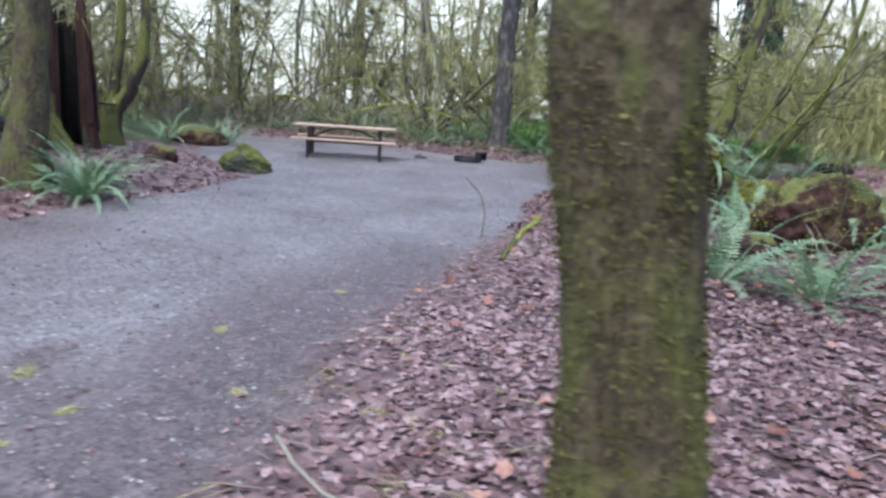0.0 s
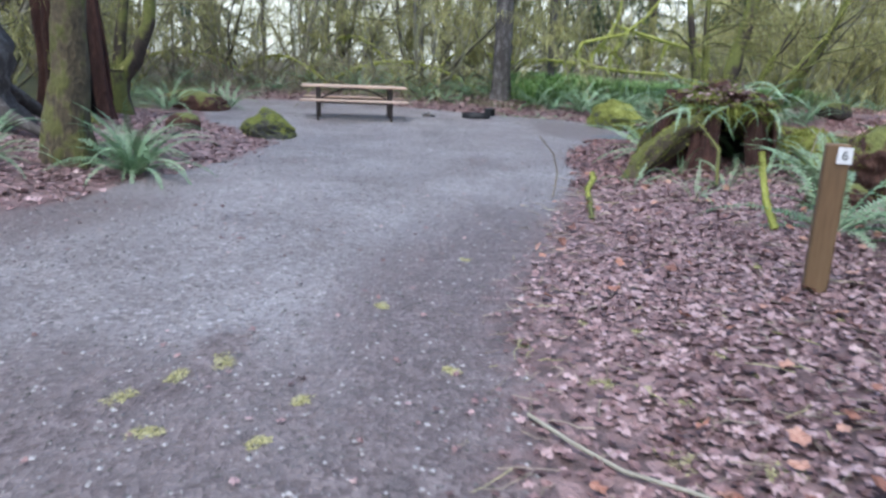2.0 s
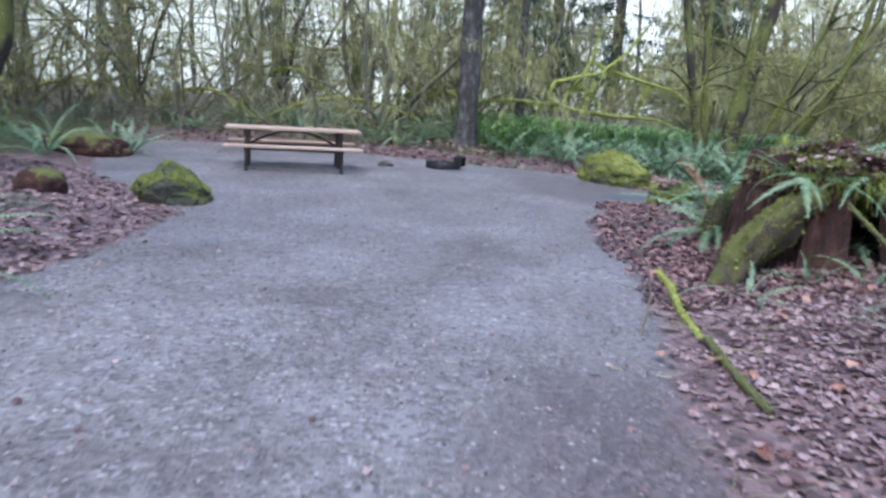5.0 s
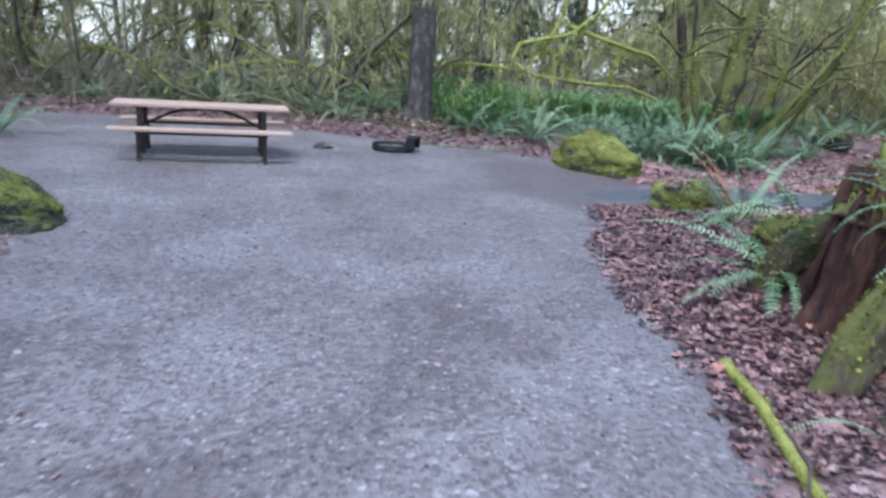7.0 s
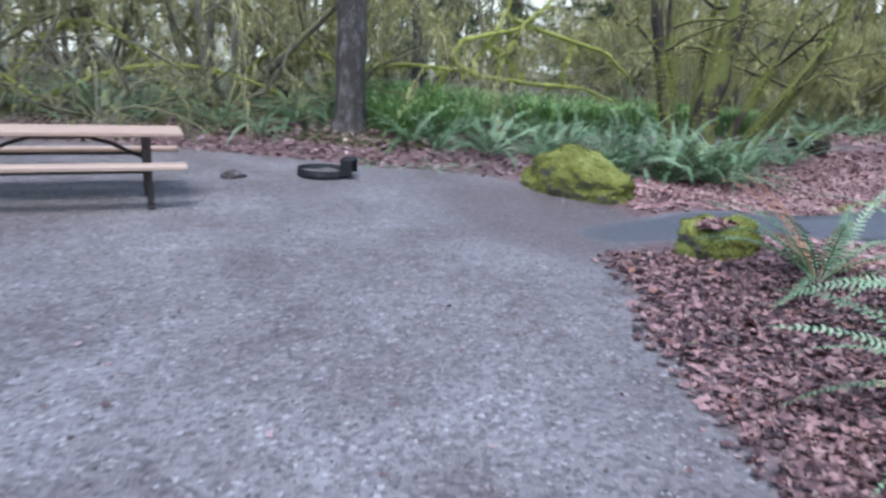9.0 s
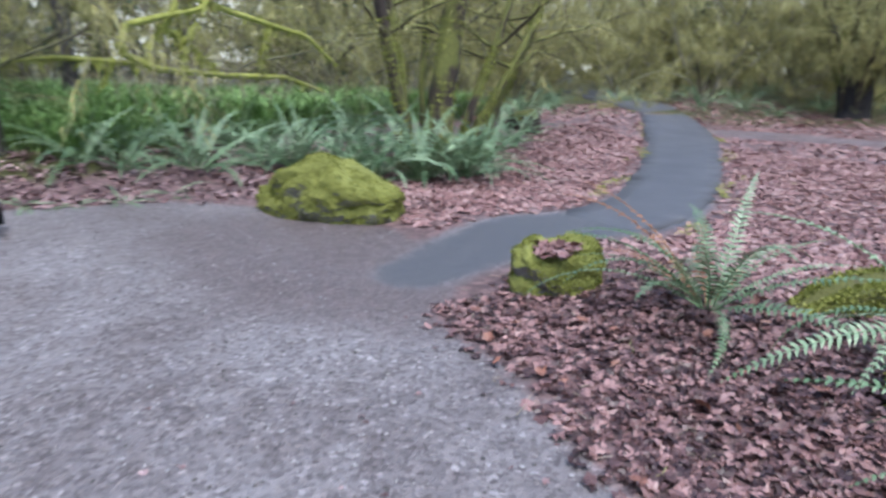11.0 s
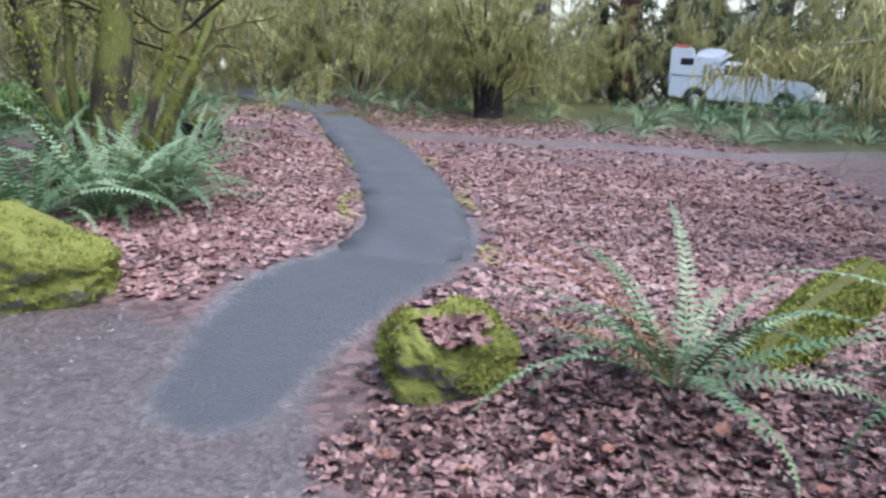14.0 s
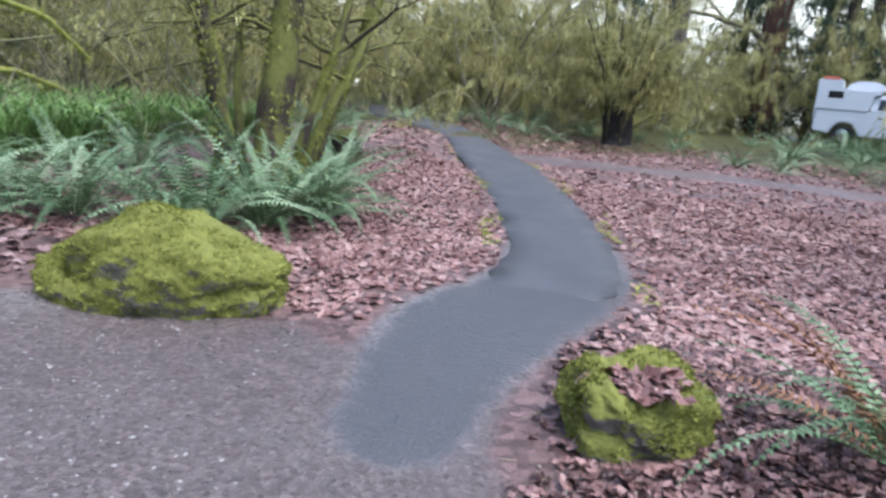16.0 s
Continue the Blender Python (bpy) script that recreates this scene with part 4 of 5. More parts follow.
def boulder(x, y, size, turn, label, seed, cut=0.35, mat=ROCK_MOSS, sink=0.3, name="boulder", detail=5, sharp=0.35, top=9.0, fuzz=0, category="rock"):
    """A rounded stone with flattened faces and a skin of moss."""
    bm = bmesh.new()
    bmesh.ops.create_icosphere(bm, subdivisions=detail, radius=1)
    rg = random.Random(seed)
    planes = [(Vector((rg.gauss(0, 1), rg.gauss(0, 1), rg.gauss(0.2, 0.7))).normalized(), 0.62 + 0.3 * rg.random()) for _ in range(9)]
    for v in bm.verts:
        d = v.co.normalized()
        r = 1.0
        for nrm, off in planes:
            k = d.dot(nrm)
            if k > 0.05:
                r = min(r, off / k * (1 - cut) + r * cut)
        r += sharp * 0.25 * noise.noise(d * 1.7 + Vector((seed, 0, 0))) + 0.09 * noise.noise(d * 5 + Vector((0, seed, 0))) + 0.05 * noise.noise(d * 12) + 0.02 * noise.noise(d * 27)
        v.co = Vector((d.x * size[0], d.y * size[1], min(d.z, top + 0.08 * noise.noise(d * 5)) * size[2])) * r
    gg = Geo()
    take(gg, bm)
    ob = new(name, gg.mesh(name, [mat]))
    if fuzz:
        rf = np.random.default_rng(seed)
        sv = gg.v[0]
        sv = sv[(sv[:, 2] > -0.3 * size[2]) & (np.array([noise.noise(Vector(p) * 4) for p in sv]) > -0.12)]
        p = sv[rf.integers(0, len(sv), fuzz)] + rf.normal(0, 0.006, (fuzz, 3))
        out = p / np.linalg.norm(p / np.array(size), axis=1)[:, None] / np.array(size) * 0.02
        fz = Geo()
        fz.add(np.stack([p + rf.normal(0, 0.008, (fuzz, 3)), p + rf.normal(0, 0.008, (fuzz, 3)), p + out * (0.4 + rf.random((fuzz, 1))) + rf.normal(0, 0.01, (fuzz, 3))], 1).reshape(-1, 3), np.arange(3 * fuzz).reshape(-1, 3))
        tagged(child("moss", fz.mesh("moss", [MOSS_CUSHION], False), ob, "thick yellow-green moss"), kind="stuff")
    ob.matrix_basis = Matrix.Translation((x, y, z_at(x, y) + size[2] * (1 - 2 * sink) * 0.9)) @ Matrix.Rotation(turn, 4, "Z")
    return tagged(ob, label, category)


boulder(-0.95, 16.5, (0.16, 0.10, 0.07), 0.2, "small grey stone beside the fire ring", 15, 0.3, BARK_GREY, detail=3)
boulder(-4.65, 10.9, (0.26, 0.2, 0.18), 0.2, "small rotten stump tuft among leaves", 16, 0.3, ROOT_DIRT, name="rotten_stump", detail=4)
boulder(-6.3, 16.2, (1.0, 0.5, 0.3), -0.4, "low rotten log bank below ferns", 17, 0.4, ROOT_DIRT, name="rotten_log", detail=4)
boulder(9.6, 18.1, (0.6, 0.35, 0.28), 0.4, "dark rotten stump beside the footpath", 18, 0.4, BARK_DARK, name="rotten_stump", detail=4, category="stump")
boulder(3.6, 8.75, (0.34, 0.3, 0.36), 0.4, "mossy lump of rotten wood beside the hollow stump", 21, 0.3, ROCK_MOSS, name="rotten_stump", fuzz=3000, category="stump")
boulder(2.5, 10.2, (0.42, 0.30, 0.27), 0.5, "dark rotten log end with moss under ferns", 24, 0.3, BARK_DARK, name="rotten_log", fuzz=1500, category="log")
boulder(2.5, 6.2, (0.30, 0.26, 0.20), 0.6, "mossy lump of rotten wood among ferns", 22, 0.3, ROOT_DIRT, name="rotten_stump", category="stump")
boulder(3.3, 6.6, (0.8, 0.4, 0.48), 0.5, "rotten stump of dark crumbling wood under ferns", 23, 0.2, ROOT_DIRT, name="rotten_stump", fuzz=2500, category="stump")




def shaped_boulder(x, y, size, turn, profile, label, seed, mat, fuzz, dent=None, bare=None, sink=0.12, blocky=2.2):
    """A blocky stone whose crest follows a profile along its length, with a moss coat, a hollow and a bare patch."""
    bm = bmesh.new()
    bmesh.ops.create_icosphere(bm, subdivisions=6, radius=1)
    off = Vector((seed, seed * 0.7, 0))
    for v in bm.verts:
        d = v.co.normalized()
        q = d / (abs(d.x) ** blocky + abs(d.y) ** blocky + abs(d.z) ** blocky) ** (1 / blocky)
        k = 1 + 0.22 * noise.noise(d * 1.5 + off) + 0.10 * noise.noise(d * 4 + off) + 0.045 * noise.noise(d * 10) + 0.02 * noise.noise(d * 24)
        z = q.z * k
        if z > 0:
            z *= float(np.interp(q.x, np.linspace(-1, 1, len(profile)), profile))
        if dent and z > 0:
            w = math.exp(-((q.x - dent[0]) ** 2 + (q.y - dent[1]) ** 2) / dent[2] ** 2)
            z -= dent[3] * w
        v.co = Vector((q.x * k * size[0], q.y * k * size[1], z * size[2]))
    gg = Geo()
    take(gg, bm)
    sv = gg.v[0]
    ob = new("boulder", gg.mesh("boulder", [mat]))
    rf = np.random.default_rng(seed)
    unit = sv / np.array(size)
    ok = (unit[:, 2] > -0.55) & (np.array([noise.noise(Vector(p) * 5 + off) + 0.4 * noise.noise(Vector(p) * 14) for p in sv]) > -0.42 - 0.15 * unit[:, 2])
    for cx, cy, rad in (bare or ()):
        ok &= np.hypot(unit[:, 0] - cx, unit[:, 1] - cy) > rad * (0.8 + 0.4 * rf.random(len(sv)))
    fz = Geo()
    fuzz_on(fz, rf, sv[ok], np.array([0, 0, -size[2]]), fuzz, 0.0065)
    tagged(child("moss", fz.mesh("moss", [MOSS_CUSHION], False), ob, "thick yellow-green moss"), kind="stuff")
    ob.matrix_basis = Matrix.Translation((x, y, z_at(x, y) + size[2] * (1 - 2 * sink) * 0.5)) @ Matrix.Rotation(turn, 4, "Z")
    return tagged(ob, label, "rock")


shaped_boulder(-3.52, 11.5, (0.40, 0.32, 0.28), 0.15, (0.45, 0.85, 1.15, 1.0, 0.75, 0.35), "dark angular boulder capped with green moss", 12, ROCK_DARK, 9000)
shaped_boulder(3.12, 15.4, (0.74, 0.40, 0.39), -1.14, (0.5, 0.8, 0.98, 1.15, 1.08, 0.9, 0.66, 0.35), "long low boulder thickly covered in yellow-green moss", 4, ROCK_MOSS, 30000, bare=((-0.45, 0.2, 0.25), (0.35, 0.35, 0.25)))
shaped_boulder(2.90, 12.5, (0.285, 0.26, 0.25), -1.15, (0.95, 1.05, 0.95, 0.9, 0.95, 1.0), "squat mossy boulder with fallen leaves in its hollow", 6, ROCK_MOSS, 12000, (-0.05, -0.4, 0.62, 0.5), ((-0.05, -0.42, 0.55), (-0.7, -0.85, 0.28)), blocky=3.0)


STUMP_XY = (2.55, 8.95)
hollow_stump(Matrix.Translation((*STUMP_XY, z_at(*STUMP_XY) - 0.02)), 0.62, 0.86, -1.5, 0.75, "broad rotten red-brown stump with a dark hollow and mossy roots", 41, 0.8,
             [([(-0.2, -0.2, 0.55), (-0.6, -0.36, 0.42), (-0.85, -0.42, 0.24), (-1.05, -0.5, 0.02), (-1.2, -0.52, -0.3)], 0.17, 0.09), ([(0.3, 0.1, 0.6), (0.8, 0.05, 0.36), (1.1, 0.1, 0.05), (1.25, 0.1, -0.3)], 0.2, 0.08), ([(-0.2, 0.3, 0.6), (-0.5, 0.65, 0.3), (-0.7, 0.85, -0.3)], 0.16, 0.07)])


def stump_crest():
    """The mat of soil, leaves and moss that has grown over the hollow stump."""
    bm = bmesh.new()
    bmesh.ops.create_icosphere(bm, subdivisions=5, radius=1)
    for v in bm.verts:
        d = v.co.normalized()
        k = 1 + 0.3 * noise.noise(d * 2.2) + 0.2 * noise.noise(d * 6) + 0.09 * noise.noise(d * 15)
        v.co = Vector((d.x * 0.60 * k, d.y * 0.54 * k, d.z * (0.25 if d.z > 0 else 0.2) * k - 0.1 * abs(d.x) ** 2))
    gg = Geo()
    take(gg, bm)
    sv = gg.v[0]
    base = z_at(*STUMP_XY) + 0.72
    ob = new("moss_mat", gg.mesh("moss_mat", [ROOT_DIRT]))
    ob.matrix_basis = Matrix.Translation((*STUMP_XY, base))
    rf = np.random.default_rng(43)
    upper = sv[sv[:, 2] > -0.03]
    ok = np.array([noise.noise(Vector(p) * 3.5) for p in upper]) > -0.02
    fz = Geo()
    fuzz_on(fz, rf, upper[ok], np.array([0, 0, -0.5]), 9000, 0.008)
    rim = sv[np.abs(sv[:, 2]) < 0.03]
    strands(fz, rf, rim, 2200, 0.2, 0.006, 0, 0.03)
    tagged(child("moss", fz.mesh("moss", [MOSS_CUSHION], False), ob, "ragged moss fringe"), kind="stuff")
    tagged(ob, "mat of soil and moss grown over the hollow stump", "moss mat")
    pick = upper[rf.integers(0, len(upper), 420)]
    scatter_leaves("leaf_litter", STUMP_XY[0] + pick[:, 0], STUMP_XY[1] + pick[:, 1], 0.045, LEAF, "brown leaves caught on the hollow stump", 44, 0.008, 0.3, base + pick[:, 2])


def log(pts, r, mat, label, name="log", fuzz=0):
    pts = np.array(pts, float)
    pts[:, 2] += height(pts[:, 0], pts[:, 1])
    gg = Geo()
    rg = np.random.default_rng(int(abs(pts[0, 0]) * 100))
    trunk_geo(gg, rg, pts, np.linspace(r, r * 0.75, len(pts)) * (np.linspace(0.25, 1, len(pts)) ** 0.4 if r > 0.2 else 1), 22 if r > 0.08 else 9, 0, 0.3 if r > 0.08 else 0.14, 60)
    if fuzz:
        skin_ = gg.v[0][gg.v[0][:, 2] > np.interp(gg.v[0][:, 0], *pts[np.argsort(pts[:, 0])][:, [0, 2]].T) - r * 0.3]
        fuzz_on(gg, rg, skin_, pts.mean(0) - [0, 0, 1.0], fuzz * 4, 0.009 if r > 0.1 else 0.006, 1)
    return tagged(new(name, gg.mesh(name, [mat, MOSS_CUSHION])), label, "log")


log([(3.2, 9.4, 0.30), (5.0, 9.0, 0.25), (7.6, 8.2, 0.2)], 0.32, ROOT_DIRT, "rotten fallen trunk partly covered in green moss", fuzz=2500)
log([(3.2, 11.05, -0.12), (3.45, 10.85, 0.04), (3.9, 10.6, 0.06), (4.6, 10.2, 0.08), (5.6, 9.75, 0.08)], 0.23, BARK_MOSSY, "mossy fallen log behind a fern", fuzz=6500)
log([(1.03, 8.75, 0.03), (0.93, 8.3, 0.03), (0.74, 7.75, 0.02), (0.62, 7.2, 0.0)], 0.035, MOSS_BRIGHT, "thin fallen branch coated in bright moss", "mossy_branch", 120)
log([(0.62, 7.15, 0.03), (0.5, 6.6, 0.02), (0.42, 6.2, 0.02)], 0.028, BARK_MOSSY, "thin broken branch edging the gravel", "mossy_branch", 30)
log([(1.55, 5.35, 0.02), (1.53, 5.5, 0.2), (1.52, 5.6, 0.4), (1.54, 5.7, 0.55)], 0.026, MOSS_BRIGHT, "upright stick coated in bright moss", "mossy_branch", 130)
log([(1.9, 7.2, 0.0), (2.0, 7.5, 0.35), (1.85, 7.8, 0.65)], 0.018, BARK_MOSSY, "thin mossy stick leaning on the hollow stump", "mossy_branch", 60)
log([(2.3, 9.3, 0.0), (2.4, 9.4, 0.6), (2.45, 9.5, 1.0)], 0.045, MOSS_BRIGHT, "leaning snag coated in bright moss", "mossy_branch", 120)
log([(-0.62, 2.92, 0.02), (-0.5, 2.7, 0.035), (-0.36, 2.54, 0.02), (-0.2, 2.4, 0.03), (-0.02, 2.22, 0.02)], 0.0085, TWIG_PALE, "pale bare stick lying on soil", "stick")
log([(0.28, 7.3, 0.0), (0.3, 7.28, 0.25), (0.24, 7.25, 0.45), (0.08, 7.2, 0.62)], 0.008, TWIG, "thin bent twig standing at the gravel edge", "stick")
straight_tree(at_ground(33, 11.3), 35, 16, 0.62, [ROOT_DIRT, STEM], "massive old conifer trunk with mossy red-brown bark", 0.05, 8, 0.3, moss_n=30, low=0.12, limb_len=4.5)
straight_tree(at_ground(29.5, 15.0), 36, 15, 0.5, [BARK_GREY, STEM], "old grey trunk draped in lichen and moss", 0.05, 8, 0.3, moss_n=30, low=0.12, limb_len=4.0)
straight_tree(at_ground(24.0, 3.0), 37, 13, 0.35, [BARK_DARK, STEM], "dark mossy conifer overhanging the parked truck", 0.05, 9, 0.3, moss_n=40, low=0.1, limb_len=4.2)

# ---- picnic table ----


def picnic_table(m):
    top = empty("picnic_table", m @ Matrix.Diagonal((0.9, 0.9, 0.9, 1)), "weathered wooden picnic table on a dark steel frame", "table")
    for k in range(4):
        single("plank", top, [TABLE_WOOD], lambda g: box(g, (0, -0.285 + 0.19 * k, 0.74), (2.44, 0.18, 0.042), 0, 0.006))
    for y in (-0.68, 0.68):
        for k in (-1, 1):
            single("seat_plank", top, [TABLE_WOOD], lambda g: box(g, (0, y + 0.07 * k, 0.445), (2.44, 0.132, 0.042), 0, 0.006))
    for x in (-0.84, 0.84):
        def end_frame(g):
            box(g, (x, -0.26, 0.38), (0.09, 0.05, 0.68), 0, 0.006, Matrix.Rotation(0.12, 4, "X"))
            box(g, (x, 0.26, 0.38), (0.09, 0.05, 0.68), 0, 0.006, Matrix.Rotation(-0.12, 4, "X"))
            box(g, (x, 0, 0.70), (0.07, 0.72, 0.04))
            box(g, (x, 0, 0.40), (0.06, 1.56, 0.045))
        single("end_frame", top, [STEEL], end_frame)
        for y in (-0.66, 0.66):
            def leg(g):
                box(g, (x, y, 0.20), (0.055, 0.055, 0.40), 0, 0.01)
                box(g, (x, y, 0.02), (0.07, 0.16, 0.04), 0, 0.006)
            single("leg", top, [STEEL], leg)
        s = 1 if x > 0 else -1
        single("brace", top, [STEEL], lambda g: tube(g, [(x, 0, 0.43), (x - s * 0.35, 0, 0.60), (x - s * 0.66, 0, 0.70)], [0.02] * 3, 8))
    for y in (-0.68, 0.68):
        single("seat_rail", top, [STEEL], lambda g: box(g, (0, y, 0.40), (1.76, 0.04, 0.045), 0, 0.004))
    single("cross_bar", top, [STEEL], lambda g: box(g, (0, 0, 0.70), (0.5, 0.6, 0.035), 0, 0.004))
    return top


picnic_table(at_ground(-2.56, 15.35, 0.12))

# ---- fire ring ----


def fire_ring(m):
    top = empty("fire_ring", m, "low sooted steel fire ring with a flip-up grate", "fire ring")
    gg = Geo()
    a = np.linspace(0, 2 * np.pi, 33)[:-1]
    prof = [(0.36, -0.05), (0.37, 0.11), (0.36, 0.11), (0.35, -0.05)]
    v = np.array([[(r * math.cos(t), r * math.sin(t), z) for r, z in prof] for t in a]).reshape(-1, 3)
    q = [[i * 4 + k, i * 4 + (k + 1) % 4, ((i + 1) % 32) * 4 + (k + 1) % 4, ((i + 1) % 32) * 4 + k] for i in range(32) for k in range(4)]
    gg.add(v, np.array(q)[:, ::-1])
    child("ring", gg.mesh("ring", [SOOT]), top)
    single("lip", top, [SOOT], lambda g: tube(g, [(0.365 * math.cos(t), 0.365 * math.sin(t), 0.11) for t in np.linspace(0, 6.283, 40)], [0.009] * 40, 6))

    def ash(g):
        t = np.linspace(0, 2 * np.pi, 25)[:-1]
        v = [(0, 0, 0.10)] + [(0.345 * math.cos(k), 0.345 * math.sin(k), 0.05 + 0.02 * math.sin(k * 5)) for k in t]
        g.add(v, [[0, 1 + i, 1 + (i + 1) % 24] for i in range(24)])
    single("ash_bed", top, [ASH], ash)

    def plate(g):
        box(g, (0.30, 0.0, 0.16), (0.025, 0.46, 0.2), 0, 0.004)
        box(g, (0.37, -0.22, 0.15), (0.16, 0.02, 0.2), 0, 0.004)
        box(g, (0.37, 0.22, 0.15), (0.16, 0.02, 0.2), 0, 0.004)
        box(g, (0.37, 0.0, 0.26), (0.17, 0.46, 0.02), 0, 0.004)
    single("grate_frame", top, [SOOT], plate)
    for k in range(8):
        y = -0.18 + 0.05 * k
        single("grate_bar", top, [SOOT], lambda g: tube(g, [(0.27, y, 0.265), (0.30, y, 0.2), (0.28, y, 0.12)], [0.007] * 3, 6))
    return top


fire_ring(at_ground(0.16, 16.65, -0.35, 0.9))

# ---- numbered post ----


def numbered_post(m):
    top = empty("numbered_post", m, "brown wooden campsite post with a white number plate", "post")
    single("post", top, [POST_WOOD], lambda g: box(g, (0, 0, 0.34), (0.115, 0.09, 1.0), 0, 0.008))
    plate = single("plate", top, [PLATE], lambda g: box(g, (0.03, -0.049, 0.785), (0.07, 0.006, 0.085), 0, 0.001), "white number plate")
    cu = bpy.data.curves.new("number", "FONT")
    cu.body, cu.size, cu.align_x, cu.align_y, cu.extrude = "6", 0.066, "CENTER", "CENTER", 0.0008
    tmp = new("number_curve", cu)
    me = bpy.data.meshes.new_from_object(tmp.evaluated_get(bpy.context.evaluated_depsgraph_get()))
    bpy.data.objects.remove(tmp)
    me.materials.clear()
    me.materials.append(INK)
    num = child("number", me, plate, "black number 6")
    num.matrix_basis = pose(0.03, -0.0535, 0.785, 90, 0, 0)
    return top


numbered_post(Matrix.Translation((1.11, 4.05, z_at(1.11, 4.05) - 0.04)) @ pose(0, 0, 0, 0, -1.5, -22))

# ---- parked truck ----


def slab(g, outline, half, slot=0, bevel=0.03, shrink=None):
    """A side outline (x, z) given a width, its long edges chamfered; shrink narrows the points above a height."""
    bm = bmesh.new()
    rows = []
    for y in (-half, half):
        rows.append([bm.verts.new((x, y * (shrink(z) if shrink else 1), z)) for x, z in outline])
    bm.faces.new(rows[0])
    bm.faces.new(rows[1][::-1])
    n = len(outline)
    for i in range(n):
        bm.faces.new((rows[0][i], rows[1][i], rows[1][(i + 1) % n], rows[0][(i + 1) % n])[::-1])
    bmesh.ops.recalc_face_normals(bm, faces=bm.faces)
    bmesh.ops.bevel(bm, geom=list(bm.edges), offset=bevel, segments=2, affect="EDGES", clamp_overlap=True)
    take(g, bm, slot)


def truck(m):
    top = empty("pickup_truck", m, "white pickup truck with a camper shell parked behind ferns", "truck")
    arch = lambda cx: [(cx + 0.46 * math.cos(a), 0.42 + 0.46 * math.sin(a)) for a in np.linspace(math.pi, 0, 9)]
    low = [(0, 0.5)] + arch(1.05) + arch(4.35) + [(5.3, 0.48), (5.36, 0.85), (5.3, 1.1), (5.0, 1.28), (3.85, 1.36), (3.5, 1.36), (0, 1.30)]
    body = single("body", top, [WHITE], lambda g: slab(g, low, 0.95, 0, 0.04))
    cab = [(1.75, 1.30), (1.82, 1.86), (2.1, 1.95), (2.95, 1.92), (3.85, 1.34)]
    narrow = lambda z: 1 - 0.16 * max(0, (z - 1.3) / 0.65)
    single("cab", top, [WHITE], lambda g: slab(g, cab, 0.93, 0, 0.05, narrow))
    for y, k in ((-0.885, -1), (0.885, 1)):
        tilt = Matrix.Rotation(-k * -0.21, 4, "X")
        def pane(g):
            slab(g, [(2.0, 1.42), (2.02, 1.80), (2.9, 1.80), (3.45, 1.42)], 0.02, 0, 0.01)
            g.v[-1][:] = np.array([(tilt @ Vector((x, yy, z - 1.36)))[:] for x, yy, z in g.v[-1]]) + np.array([0, y + k * 0.035, 1.36])
        single("side_window", top, [GLASS_DARK], pane)
        single("door_handle", top, [INK], lambda g: box(g, (2.15, y + k * 0.075, 1.12), (0.16, 0.03, 0.035)))
        single("mirror", top, [WHITE], lambda g: box(g, (3.32, y + k * 0.2, 1.42), (0.1, 0.2, 0.2), 0, 0.03))
        single("headlight", top, [LAMP_GLASS], lambda g: box(g, (5.22, y - k * 0.08, 1.0), (0.22, 0.26, 0.2), 0, 0.04))
    single("windscreen", top, [GLASS_DARK], lambda g: slab(g, [(3.02, 1.86), (3.05, 1.89), (3.80, 1.41), (3.77, 1.38)], 0.70, 0, 0.008))
    single("grille", top, [INK], lambda g: box(g, (5.34, 0, 0.93), (0.06, 1.2, 0.3), 0, 0.02))
    single("bumper", top, [CHROME], lambda g: box(g, (5.36, 0, 0.62), (0.16, 1.8, 0.2), 0, 0.04))
    shell = [(-0.05, 0.85), (-0.08, 2.36), (0.02, 2.42), (0.72, 2.42), (0.77, 2.12), (1.2, 2.08), (1.8, 2.06), (2.1, 1.98), (1.85, 1.9), (1.72, 1.31), (0, 1.31)]
    single("camper_shell", top, [WHITE], lambda g: slab(g, shell, 0.98, 0, 0.03))
    single("roof_rack", top, [WHITE], lambda g: slab(g, [(0.85, 2.06), (0.95, 2.3), (1.3, 2.42), (1.8, 2.42), (2.25, 2.22), (2.0, 2.04)], 0.6, 0, 0.04))
    single("camper_window", top, [GLASS_DARK], lambda g: [box(g, (0.58, y, 1.86), (0.5, 0.03, 0.26), 0, 0.01) for y in (-0.975, 0.975)])
    single("marker_light", top, [RED_LENS], lambda g: box(g, (0.33, 0, 2.43), (0.55, 1.95, 0.12), 0, 0.03), "red roof marker light")
    for x in (1.05, 4.35):
        for y in (-0.83, 0.83):
            def tyre(g):
                prof = [(0.24, -0.12), (0.35, -0.125), (0.385, -0.09), (0.385, 0.09), (0.35, 0.125), (0.24, 0.12)]
                ts = np.linspace(0, 6.2832, 25)[:-1]
                v = np.array([[(x + r * math.cos(t), y + w, 0.385 + r * math.sin(t)) for r, w in prof] for t in ts]).reshape(-1, 3)
                g.add(v, [[i * 6 + k, i * 6 + k + 1, ((i + 1) % 24) * 6 + k + 1, ((i + 1) % 24) * 6 + k] for i in range(24) for k in range(5)])
            wheel = single("wheel", top, [RUBBER], tyre)
            single("rim", wheel, [CHROME], lambda g: tube(g, [(x, y - 0.11, 0.385), (x, y - 0.08, 0.385), (x, y + 0.08, 0.385), (x, y + 0.11, 0.385)], [0.16, 0.245, 0.245, 0.16], 20))
    return top


